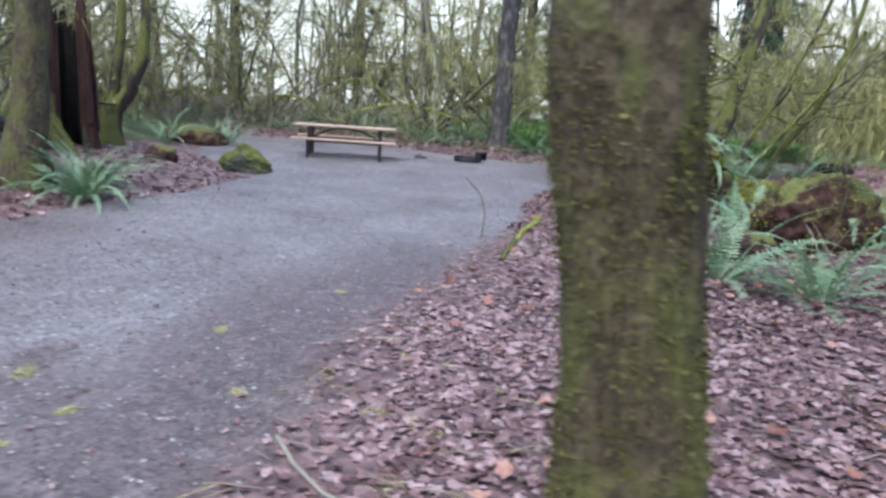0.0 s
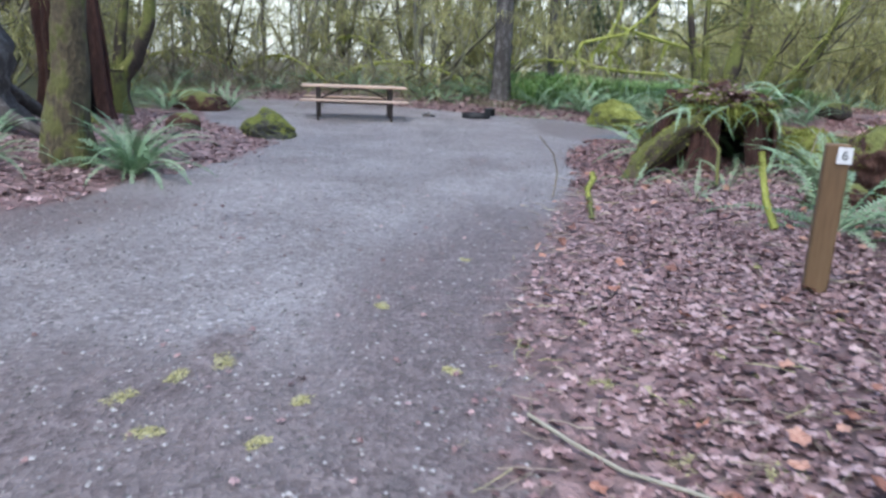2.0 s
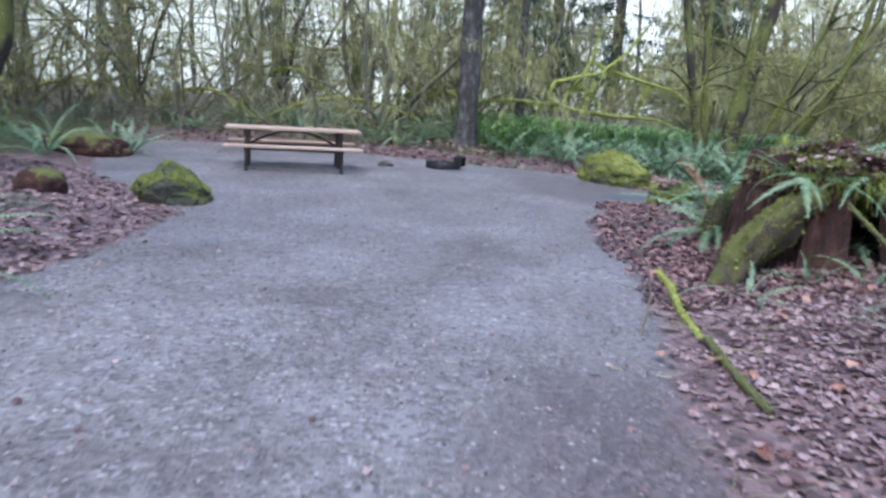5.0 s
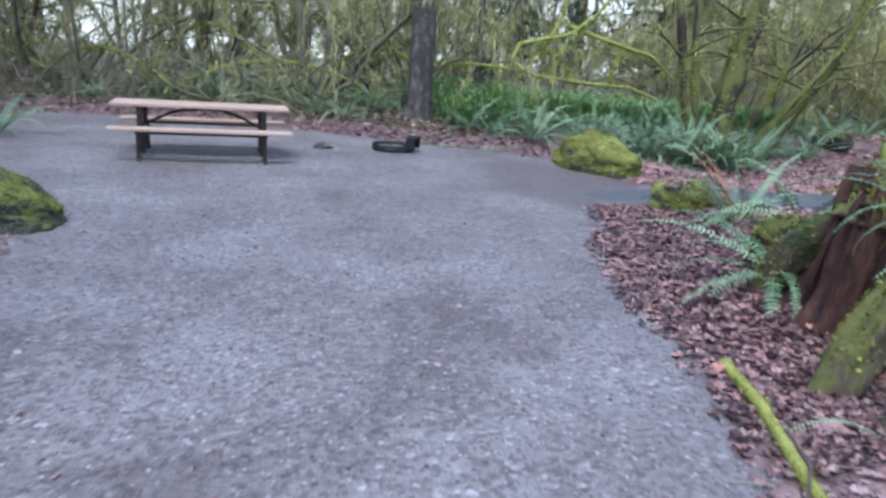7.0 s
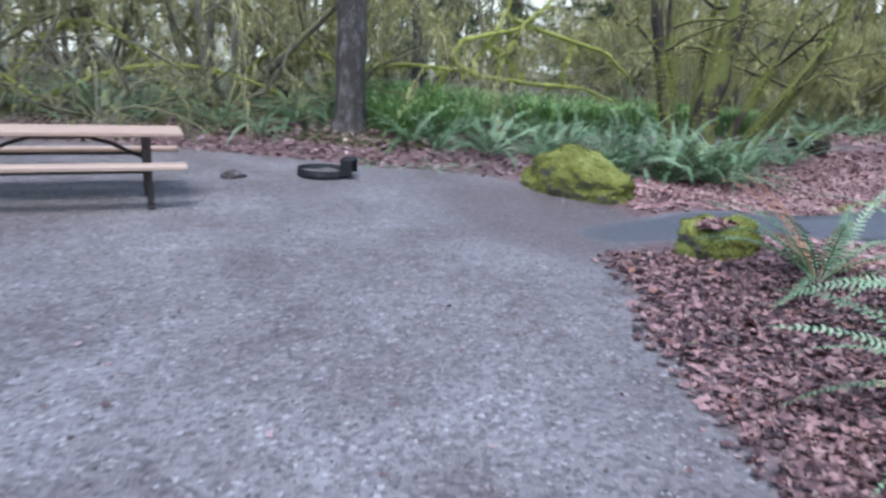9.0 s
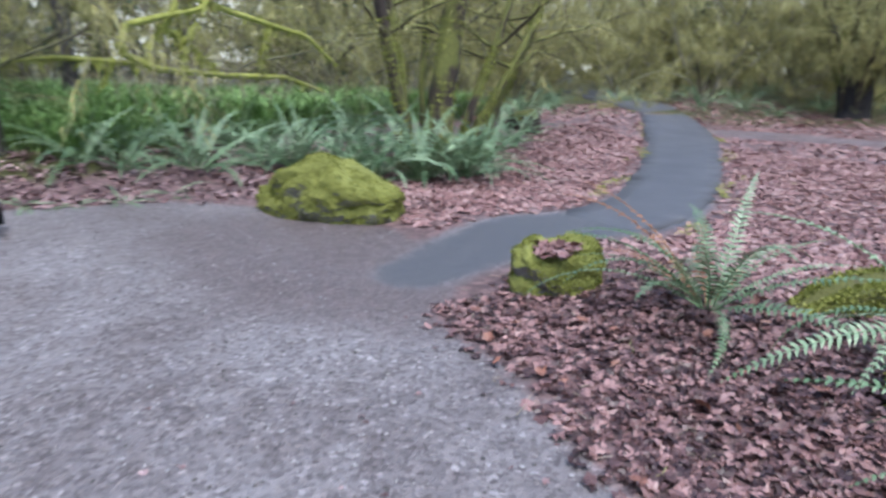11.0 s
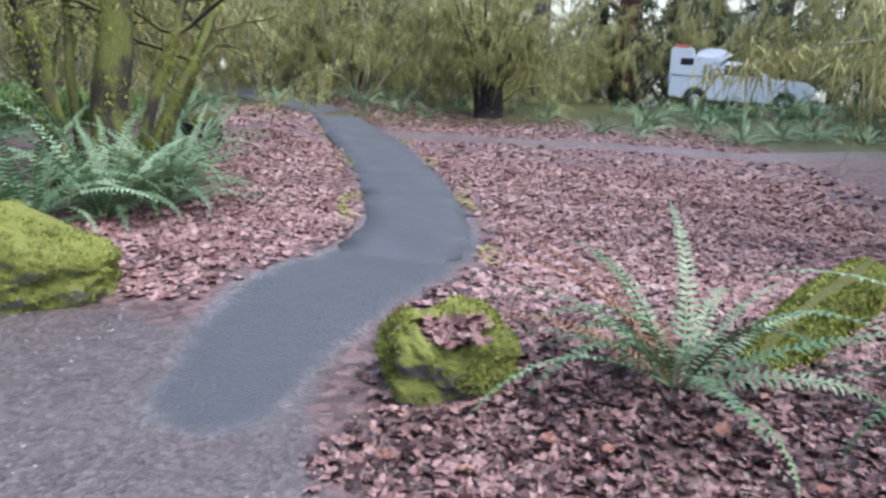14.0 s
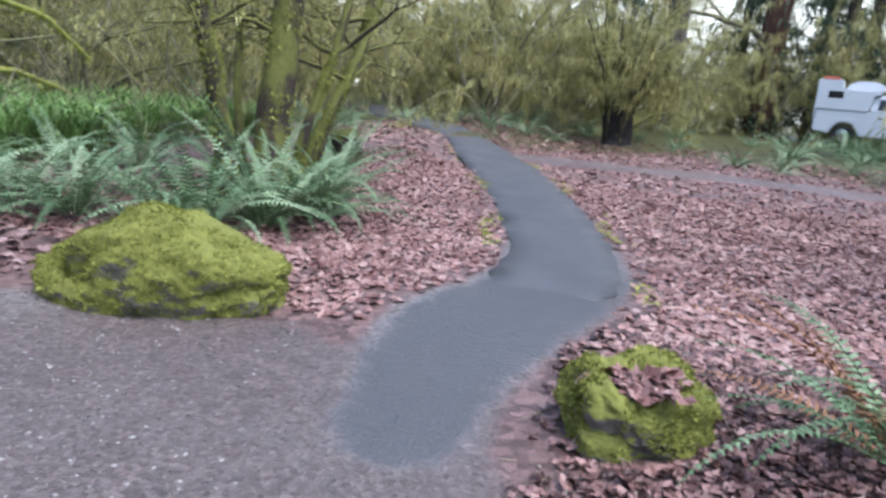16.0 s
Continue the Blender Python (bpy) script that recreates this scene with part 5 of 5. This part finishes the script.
truck(Matrix.Translation((29.0, 9.5, z_at(28.5, 7.5))) @ pose(0, 0, 0, 0, 0, -99) @ Matrix.Diagonal((0.95, 0.95, 0.95, 1)))

# ---- ferns ----


def frond_mesh(seed, arch, pairs=30, dry=False):
    """One frond, a metre long: a bent midrib with separate, pointed leaflets that shorten towards the tip."""
    rg = np.random.default_rng(seed)
    s = np.linspace(0, 1, pairs + 1)
    ang = arch * s ** 1.3
    step = 1.0 / pairs
    x = np.concatenate([[0], np.cumsum(np.cos(ang[:-1]) * step)])
    z = np.concatenate([[0], np.cumsum(-np.sin(ang[:-1]) * step)])
    sway = 0.05 * np.sin(s * 3 + rg.random() * 6) * s
    gg = Geo()
    tube(gg, np.stack([x, sway, z], 1)[::3], np.linspace(0.006, 0.0015, len(x[::3])), 3, 0, 0, None, False)
    prof = 0.088 * np.clip((s - 0.06) / 0.14, 0, 1) * (1 - s) ** 0.62 + 0.004
    verts, tris = [], []
    for i in range(3, pairs + 1):
        tx, tz = math.cos(ang[i]), -math.sin(ang[i])
        up = np.array([-tz, 0, tx])
        fwd = np.array([tx, 0, tz])
        here = np.array([x[i], sway[i], z[i]])
        for k in (-1, 1):
            if rg.random() < 0.04:
                continue
            ln = prof[i] * (0.82 + 0.32 * rg.random())
            way = np.array([0, k, 0]) + fwd * (0.22 + 0.5 * s[i] + rg.normal(0, 0.07)) + up * rg.normal(0.05, 0.13)
            way /= np.linalg.norm(way)
            w = fwd * min(0.0098, 0.30 * step * (0.9 + 0.2 * rg.random()))
            mid = here + way * ln * 0.5 + up * 0.05 * ln
            tip = here + way * ln - up * (0.12 + 0.12 * rg.random()) * ln
            n0 = len(verts)
            verts += [here - w * 0.5, here + w * 0.9, mid - w * 0.8, mid + w, tip]
            t = [[n0, n0 + 1, n0 + 3], [n0, n0 + 3, n0 + 2], [n0 + 2, n0 + 3, n0 + 4]]
            tris += t if k < 0 else [q[::-1] for q in t]
    gg.add(verts, tris)
    return gg.mesh("frond", [FERN_DRY if dry else FERN], False)


FRONDS = [frond_mesh(k, a) for k, a in enumerate((0.8, 1.1, 1.5, 1.9, 1.3, 1.0))]
DRY = [frond_mesh(20, 1.1, 26, True), frond_mesh(21, 0.8, 26, True)]
FERN_LABEL = "green sword fern with arching fronds"


def fern(x, y, size=0.9, fronds=18, seed=0, up=0.62, lift=0.0, dry=0, label=FERN_LABEL, group="sword ferns on the forest floor"):
    rg = np.random.default_rng(seed + 500)
    top = empty("fern", Matrix.Translation((x, y, z_at(x, y) + lift)), label, "fern", group)
    fronds = int(fronds * 1.75)
    up = up + 0.15 if up > 0.2 else up
    for k in range(fronds + dry):
        e = np.clip(rg.normal(up, 0.3), -0.05, 1.4)
        pool = DRY if k >= fronds else FRONDS
        f = child("frond", pool[rg.integers(len(pool))], top)
        if k >= fronds:
            e = rg.normal(0.75, 0.35)
        a = 6.283 * (k + rg.random()) / fronds
        f.matrix_basis = Matrix.Translation((0.04 * math.cos(a), 0.04 * math.sin(a), 0)) @ Euler((rg.normal(0, 0.25), -e, a)).to_matrix().to_4x4() @ Matrix.Diagonal((*[size * (0.7 + 0.45 * rg.random())] * 3, 1))
    return top


fern(-4.1, 7.75, 0.9, 30, 1, 0.75, label="lush sword fern at the foot of a mossy trunk")
fern(-5.4, 7.3, 0.8, 16, 2)
fern(-4.45, 8.6, 0.85, 18, 3)
fern(1.95, 5.3, 0.95, 15, 5, label="sword fern spreading behind the numbered post")
fern(2.35, 4.7, 0.85, 15, 6)
fern(1.5, 6.7, 0.42, 4, 7, 0.7)
fern(1.95, 7.1, 0.42, 5, 8, 0.7)
fern(2.05, 8.65, 0.8, 6, 9, 0.25, 0.72, label="sword fern growing on the crest of the hollow stump")
fern(2.6, 8.8, 0.85, 6, 10, 0.3, 0.85, label="sword fern growing on the crest of the hollow stump")
fern(3.1, 9.1, 0.8, 6, 11, 0.3, 0.75)
for k, (x, y, up) in enumerate(((2.15, 8.5, 0.72), (2.55, 8.42, 0.76), (2.95, 8.55, 0.7), (3.2, 8.7, 0.55))):
    fern(x, y, 0.6, 4, 520 + k, 0.15, up, label="small fern drooping over the hollow stump")
for k, (x, y) in enumerate(((1.85, 8.05), (2.3, 7.95), (2.75, 7.9), (3.25, 8.0), (1.3, 7.9))):
    fern(x, y, 0.5, 4, 530 + k, 0.6, label="small fern springing from leaves before the stump")
fern(2.0, 9.7, 1.0, 11, 12, 0.3, 0.12, label="low sword fern beside the hollow stump")
fern(2.8, 9.95, 0.7, 9, 13, 0.3, 0.1)
fern(2.9, 11.46, 1.0, 13, 18, 0.62, 0.02, 7, label="sword fern with dried brown fronds beside a boulder")
fern(2.65, 10.3, 0.95, 8, 15, 0.3, 0.3)
fern(2.55, 9.95, 0.8, 5, 17, 0.3, 0.1)
fern(5.1, 16.2, 1.4, 24, 16, 0.8, label="large sword fern at the foot of the maple clump")
for k, (x, y, size) in enumerate(((4.5, 16.4, 1.2), (5.75, 16.05, 1.15), (6.6, 16.5, 1.1), (3.9, 17.2, 1.1))):
    fern(x, y, size, 20, 560 + k, 0.75, label="bushy sword fern ringing the maple clump")
FERN_SPOTS = [(4.3, 16.7), (3.7, 17.6), (5.9, 16.3), (6.7, 16.9), (7.5, 17.5), (8.4, 17.4), (9.2, 18.4), (10.4, 19), (2.9, 17.8), (6.3, 17.6), (4.9, 17.6),
              (-6.5, 15.2), (-6.9, 16.6), (-7.4, 14), (-6.2, 17.4), (-8, 17), (-5.6, 16.6), (-9, 10), (-7.5, 7.6), (-8.5, 6.4),
              (18.2, 18.6), (19.4, 17.8), (20.2, 17.2), (18.9, 20), (20.6, 18.6), (22.4, 16.6), (23, 15), (21.6, 13.7), (19.3, 12), (19.0, 11), (20.6, 9.2), (20.0, 8.2), (19.2, 7.4), (18.4, 6.8),
              (19.9, 6.6), (18.9, 8.4), (20.8, 7.2), (19.5, 5.6), (18.3, 5.7), (20.7, 10.6), (17.2, 5.2), (17.8, 21), (16.5, 22.5), (22, 18.5), (24, 17), (14.5, 21), (13.2, 20.2), (12, 20), (25.3, 14)]
FERN_SPOTS += [(x, 20.0 + 0.5 * math.sin(x * 3) + (0.9 if x < -1.5 else 0), ) for x in np.arange(-4.2, 1.0, 0.62)]
FERN_SPOTS += [(x, 21.4 + 0.7 * math.sin(x * 5), ) for x in np.arange(-8, 3.0, 0.9)]
FERN_SPOTS += [(3.0, 9.2), (3.5, 8.9), (3.1, 7.4)]
FERN_SPOTS += [(1.9, 18.7), (2.6, 19.0), (3.3, 18.6), (4.0, 18.9), (2.2, 18.2), (4.8, 18.5), (5.6, 18.3), (25.5, 9.6), (26, 8.2), (26.4, 6.8), (25.8, 5.6), (26.8, 10.6), (24.6, 7.4), (24.4, 5.0), (25.0, 11.6), (23.4, 6.2), (23.2, 8.6)]
FERN_SPOTS += [(4.2, 4.2), (5.5, 4.8), (3.6, 6.8), (4.5, 7.6), (3.2, 3.4), (5.8, 6.6), (6.5, 8.6), (4.9, 5.9), (3.7, 5.5), (3.9, 2.6), (6.8, 5.2)]
for k, (x, y) in enumerate(FERN_SPOTS):
    fern(x, y, 0.75 + 0.4 * RNG.random(), 12, 100 + k, 0.6)
for k, (x, y) in enumerate(((24.6, 8.9), (24.2, 8.0), (24.5, 7.1), (24.0, 6.2), (24.6, 5.3), (23.4, 5.6), (22.9, 10.4), (25.6, 8.4))):
    fern(x, y, 1.35, 16, 340 + k, 0.7, label="tall sword fern in front of the parked truck")
for k, (x, y) in enumerate(((1.35, 17.25), (1.75, 17.1), (0.95, 17.55), (2.3, 17.2))):
    fern(x, y, 0.5, 5, 300 + k, 0.12, 0.02, label="small low fern sprawled at the gravel edge")

# ---- grassy bank, brush, moss tufts ----


def blades(name, spots, tall, mat, label, lean=0.5, seed=1, width=0.016):
    rg = np.random.default_rng(seed)
    x, y = spots
    n = len(x)
    z = height(x, y)
    a, h = rg.random(n) * 6.283, tall * (0.5 + 0.7 * rg.random(n))
    out = np.stack([np.cos(a), np.sin(a), np.zeros(n)], 1)
    side = np.stack([-np.sin(a), np.cos(a), np.zeros(n)], 1) * width
    base = np.stack([x, y, z - 0.02], 1)
    ln = lean * (0.4 + rg.random(n))
    mid = base + out * (h * ln * 0.45)[:, None] + np.array([0, 0, 1.0]) * (h * 0.7)[:, None]
    tip = base + out * (h * ln * 1.3)[:, None] + np.array([0, 0, 1.0]) * (h * (1 - 0.35 * ln))[:, None]
    v = np.stack([base - side * 0.6, base + side * 0.6, mid + side, mid - side, tip], 1).reshape(-1, 3)
    i = np.arange(n)[:, None] * 5
    gg = Geo()
    gg.add(v, np.concatenate([i + np.array([[0, 1, 2]]), i + np.array([[0, 2, 3]]), i + np.array([[3, 2, 4]])]))
    return tagged(new(name, gg.mesh(name, [mat], False)), label, "undergrowth", kind="stuff")


r = np.random.default_rng(60)
bx, by = r.random(26000) * 9.0 + 1.2, r.random(26000) ** 1.2 * 5.5 + 19.0
keep = (to_line(bx, by, PATH_MID) > 2.2) & (by > 19.2 + 0.5 * np.sin(bx * 2.1) + 0.3 * np.sin(bx * 5.3)) & ((bx < 6.8) | (by > 19.5))
blades("bank_grass", (bx[keep], by[keep]), 0.62, GRASS, "dense bright green undergrowth on the bank", 0.75, 61, 0.011)


def brush(name, n, area, tall, mat, label, seed):
    """Thin bare twigs that spring from the ground."""
    rg = np.random.default_rng(seed)
    gg = Geo()
    x0, x1, y0, y1 = area
    for _ in range(n):
        x, y = x0 + (x1 - x0) * rg.random(), y0 + (y1 - y0) * rg.random()
        if signed(np.array([x]), np.array([y]), GRAVEL)[0] < 0.5 or min(to_line(x, y, PATH_MID), to_line(x, y, CROSS_MID)) < 1.2:
            continue
        p = curve_path(rg, (x, y, z_at(x, y) - 0.03), rg.normal(0, 0.6, 3) * np.array([1, 1, 0]) + np.array([0, 0, 1]), tall * (0.4 + 0.8 * rg.random()), -0.9, 0.45, 5)
        tube(gg, p, np.linspace(0.009, 0.003, 5), 3, 0, 0, None, False)
    return tagged(new(name, gg.mesh(name, [mat])), label, "undergrowth", kind="stuff")


brush("brush", 1500, (-13, -2.5, 19.8, 26), 1.5, TWIG, "pale brown tangle of bare brush", 71)
brush("brush", 500, (17, 28, 17, 24), 1.2, TWIG, "pale brown tangle of bare brush", 72)
brush("brush", 350, (2.6, 8, 2, 8.4), 0.9, TWIG, "thin bare twigs among ferns", 73)
brush("brush", 500, (2.5, 9.5, 19, 25), 1.8, TWIG, "thin bare twigs above the bank", 74)


def moss_tuft(x, y, size, seed):
    rg = np.random.default_rng(seed)
    gg = Geo()
    n = 260
    p = np.clip(rg.normal(0, 0.8, (n, 3)), -1.3, 1.3) * np.array([size, size * 0.6, size * 0.14])
    p[:, 2] = np.abs(p[:, 2])
    d = rg.normal(0, 1, (n, 3)) * [0.009, 0.009, 0.003]
    e = rg.normal(0, 1, (n, 3)) * [0.009, 0.009, 0.003]
    gg.add(np.stack([p, p + d, p + e], 1).reshape(-1, 3), np.arange(3 * n).reshape(-1, 3))
    ob = new("moss_tuft", gg.mesh("moss_tuft", [MOSS_TORN], False))
    ob.matrix_basis = Matrix.Translation((x, y, z_at(x, y))) @ Matrix.Rotation(rg.random() * 6, 4, "Z")
    return tagged(ob, "torn yellow-green moss tuft lying on the ground", "moss", "moss tufts on the ground")


TUFTS = [(0.05, 3.68, 0.055), (1.0, 3.62, 0.06), (0.62, 3.55, 0.03), (-0.55, 3.6, 0.05), (-0.75, 5.0, 0.045), (-1.25, 4.05, 0.06), (1.0, 4.5, 0.06), (1.25, 4.35, 0.07), (0.45, 3.7, 0.035), (-2.0, 2.75, 0.07), (-2.2, 3.0, 0.08),
         (-1.6, 2.7, 0.05), (-1.5, 3.0, 0.05), (0.9, 6.2, 0.06), (0.35, 3.05, 0.05), (-0.1, 3.1, 0.05), (9.2, 13.0, 0.14), (9.5, 13.0, 0.1), (-2.7, 2.4, 0.06), (-0.2, 3.85, 0.04), (6.2, 15.4, 0.08), (1.0, 7.2, 0.05), (-0.15, 2.6, 0.11), (0.0, 2.9, 0.10), (-0.25, 3.2, 0.08), (0.15, 2.45, 0.09), (0.3, 3.3, 0.07), (-0.9, 3.3, 0.05), (-1.9, 3.35, 0.09), (-2.05, 3.2, 0.07)]
for k, (x, y, s) in enumerate(TUFTS):
    moss_tuft(x, y, s * 0.6, 400 + k)


def twig_litter(n, area, seed):
    """Snapped twigs and scraps of stick lying on the leaves."""
    rg = np.random.default_rng(seed)
    gg = Geo()
    for _ in range(n):
        x, y = area[0] + (area[1] - area[0]) * rg.random(), area[2] + (area[3] - area[2]) * rg.random()
        if float(signed(np.array([x]), np.array([y]), GRAVEL)[0]) < -0.35 * rg.random():
            continue
        a, ln = rg.random() * 6.28, 0.05 + 0.17 * rg.random() ** 2
        t = np.linspace(-0.5, 0.5, 4)
        px, py = x + t * ln * math.cos(a) + rg.normal(0, 0.006, 4), y + t * ln * math.sin(a) + rg.normal(0, 0.006, 4)
        tube(gg, np.stack([px, py, height(px, py) + 0.022 + rg.normal(0, 0.004, 4)], 1), np.linspace(0.0035, 0.0018, 4), 4, int(rg.random() < 0.12), 0, None, False)
    tagged(new("twig_litter", gg.mesh("twig_litter", [TWIG, MOSS_TORN])), "snapped twigs and moss scraps on the leaves", "twigs", kind="stuff")


twig_litter(900, (-1.3, 3.0, 1.6, 9.0), 95)
twig_litter(160, (1.0, 4.0, 9.0, 13.0), 96)


def edge_moss():
    """Moss creeping over both edges of the footpath."""
    rg = np.random.default_rng(90)
    n = 45000
    x, y = 5 + rg.random(n) * 11, 12 + rg.random(n) * 7
    d = to_line(x, y, PATH_MID)
    k = (np.abs(d - 0.72 - 0.1 * np.sin(x * 3)) < 0.10 * rg.random(n) + 0.02) & (np.sin(x * 1.7 + y) + 0.6 * np.sin(x * 6.1 - y * 3) > -0.1)
    x, y = x[k], y[k]
    p = np.stack([x, y, height(x, y) + 0.025], 1)
    gg = Geo()
    m = len(p)
    gg.add(np.stack([p, p + rg.normal(0, 0.03, (m, 3)) * [1, 1, 0.3], p + rg.normal(0, 0.03, (m, 3)) * [1, 1, 0.3]], 1).reshape(-1, 3), np.arange(3 * m).reshape(-1, 3))
    tagged(new("path_moss", gg.mesh("path_moss", [MOSS_BRIGHT], False)), "patchy moss along the footpath's edges", "moss", kind="stuff")


edge_moss()

# ---- fallen leaves and pebbles ----
LOBES = np.array([(0, -0.5), (0.24, -0.34), (0.5, -0.28), (0.44, 0.0), (0.6, 0.34), (0.3, 0.36), (0, 0.68), (-0.3, 0.36), (-0.6, 0.34), (-0.44, 0.0), (-0.5, -0.28), (-0.24, -0.34)])


def leaf_shape(rg, n):
    """n lobed leaves, crumpled each in its own way, about one wide."""
    k = len(LOBES)
    v = np.zeros((n, k + 1, 3))
    v[:, 1:, :2] = LOBES * (1 + rg.normal(0, 0.14, (n, k, 2)))
    curl = rg.normal(0.0, 0.45, (n, 1))
    fold = rg.normal(0.05, 0.3, (n, 1))
    v[:, :, 2] = curl * v[:, :, 0] ** 2 + fold * np.abs(v[:, :, 1]) * 0.7 + rg.normal(0, 0.075, (n, k + 1))
    return v


def scatter_leaves(name, x, y, size, mat, label, seed, lift=0.006, flat=0.17, over=None):
    rg = np.random.default_rng(seed)
    n = len(x)
    v = leaf_shape(rg, n) * (size * (0.6 + 0.8 * rg.random(n)))[:, None, None]
    a, b, c = rg.random(n) * 6.283, rg.normal(0, flat, n), rg.normal(0, flat, n)
    ca, sa, cb, sb, cc, sc = np.cos(a), np.sin(a), np.cos(b), np.sin(b), np.cos(c), np.sin(c)
    rot = np.stack([np.stack([ca * cb, ca * sb * sc - sa * cc, ca * sb * cc + sa * sc], 1), np.stack([sa * cb, sa * sb * sc + ca * cc, sa * sb * cc - ca * sc], 1), np.stack([-sb, cb * sc, cb * cc], 1)], 1)
    v = np.einsum("nij,nkj->nki", rot, v)
    v += np.stack([x, y, (height(x, y) if over is None else over) + lift + rg.random(n) * 0.014], 1)[:, None]
    k = len(LOBES)
    fan = np.array([[0, 1 + i, 1 + (i + 1) % k] for i in range(k)])
    gg = Geo()
    gg.add(v.reshape(-1, 3), (np.arange(n)[:, None, None] * (k + 1) + fan).reshape(-1, 3))
    return tagged(new(name, gg.mesh(name, [mat], False)), label, "leaves", kind="stuff")


def strewn(n, area, seed, inside=0.12, fade=0.35):
    """Places off the gravel and the paths; a few stray a little way onto them."""
    rg = np.random.default_rng(seed)
    x0, x1, y0, y1 = area
    x, y = x0 + (x1 - x0) * rg.random(n), y0 + (y1 - y0) * rg.random(n)
    d = np.minimum(signed(x, y, GRAVEL), to_line(x, y, PATH_MID) - 0.68)
    ok = rg.random(n) < np.clip((d + inside) / fade, 0, 1)
    hole = (np.hypot(x - 0.40, y - 1.87) < 0.17) | (np.hypot(x - 2.88, y - 12.5) < 0.31) | (np.hypot(x + 4.82, y - 7.85) < 0.3)
    ok &= ~hole
    return x[ok], y[ok]


stump_crest()
x, y = strewn(36000, (-1.4, 3.6, 1.0, 8.4), 1, 0.1, 0.9)
scatter_leaves("leaf_litter", x, y, 0.036, LEAF, "wet brown maple leaves carpeting the bank", 2)
x, y = strewn(42000, (3.4, 12, 8.6, 18), 3)
scatter_leaves("leaf_litter", x, y, 0.054, LEAF_RED, "reddish brown maple leaves covering the open ground", 4, 0.003, 0.2)
x, y = strewn(11000, (9, 22, 8, 21), 5)
ok = to_line(x, y, CROSS_MID) > 0.95
scatter_leaves("leaf_litter", x[ok], y[ok], 0.085, LEAF_RED, "reddish brown maple leaves beside the far path", 6, 0.003, 0.15)
x, y = strewn(11000, (-8, -2.8, 5, 14), 7)
scatter_leaves("leaf_litter", x, y, 0.05, LEAF, "russet leaves heaped on the left bank", 8)
x, y = strewn(6000, (-7, 6, 16.5, 20.5), 9)
scatter_leaves("leaf_litter", x, y, 0.07, LEAF, "brown leaves along the back of the clearing", 10)
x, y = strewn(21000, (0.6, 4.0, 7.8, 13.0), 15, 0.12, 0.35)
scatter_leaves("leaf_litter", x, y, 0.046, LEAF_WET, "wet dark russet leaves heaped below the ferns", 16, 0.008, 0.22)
r = np.random.default_rng(12)
x, y = 2.80 + r.normal(0, 0.06, 80), 12.49 + r.normal(0, 0.085, 80)
scatter_leaves("leaf_litter", x, y, 0.07, LEAF_RED, "pinkish leaves resting in the hollow of a mossy boulder", 13, 0.275, 0.25)

# single leaves that stand out, and pebbles on the gravel
rg = np.random.default_rng(31)
LEAF_MESHES = []
for k in range(5):
    gg = Geo()
    v = leaf_shape(rg, 1)[0]
    gg.add(v, [[0, 1 + i, 1 + (i + 1) % 12] for i in range(12)])
    LEAF_MESHES.append(gg.mesh("leaf", [LEAF_ONE], False))
carpet = bpy.data.objects["leaf_litter"]
xs, ys = strewn(700, (-0.9, 3.4, 1.8, 12.8), 33, 0.1, 0.2)
for x, y in list(zip(xs, ys))[:230]:
    lf = child("leaf", LEAF_MESHES[rg.integers(5)], carpet)
    s = 0.04 + 0.035 * rg.random()
    lf.matrix_basis = Matrix.Translation((x, y, z_at(x, y) + 0.045)) @ Euler((rg.normal(0, 0.3), rg.normal(0, 0.3), rg.random() * 6.3)).to_matrix().to_4x4() @ Matrix.Diagonal((s, s, s, 1))


def pebbles(n, seed):
    rg = np.random.default_rng(seed)
    x, y = -4.2 + 7.4 * rg.random(n), 1.2 + 15 * rg.random(n) ** 1.2
    d = signed(x, y, GRAVEL)
    ok = (d < 0.1) & (to_line(x, y, PATH_MID) > 0.75)
    x, y = x[ok], y[ok]
    m = len(x)
    octa = np.array([(1, 0, 0), (0, 1, 0), (-1, 0, 0), (0, -1, 0), (0, 0, 1), (0, 0, -0.6)], float)
    v = octa * (0.8 + 0.5 * rg.random((m, 6, 1)))
    v = v * (0.004 + 0.009 * rg.random((m, 1, 1)) ** 2.5) * np.array([1.2, 0.9, 0.6])
    a = rg.random(m) * 6.28
    xy = np.stack([v[..., 0] * np.cos(a)[:, None] - v[..., 1] * np.sin(a)[:, None], v[..., 0] * np.sin(a)[:, None] + v[..., 1] * np.cos(a)[:, None], v[..., 2]], -1)
    xy += np.stack([x, y, height(x, y) + 0.002], 1)[:, None]
    f = np.array([[0, 1, 4], [1, 2, 4], [2, 3, 4], [3, 0, 4], [1, 0, 5], [2, 1, 5], [3, 2, 5], [0, 3, 5]])
    gg = Geo()
    gg.add(xy.reshape(-1, 3), (np.arange(m)[:, None, None] * 6 + f).reshape(-1, 3))
    tagged(new("pebbles", gg.mesh("pebbles", [PEBBLE], False)), "loose grey pebbles on the packed gravel", "gravel", kind="stuff")


r = np.random.default_rng(81)
x, y = -4.5 + 6.5 * r.random(1500), 1.0 + 12 * r.random(1500) ** 1.3
d = signed(x, y, GRAVEL)
ok = (d < 0) & (r.random(1500) < np.exp(d / 1.1) + 0.06)
scatter_leaves("leaf_crumbs", x[ok], y[ok], 0.026, LEAF, "small broken leaf crumbs strewn over the gravel", 82, 0.004, 0.2)
pebbles(34000, 44)
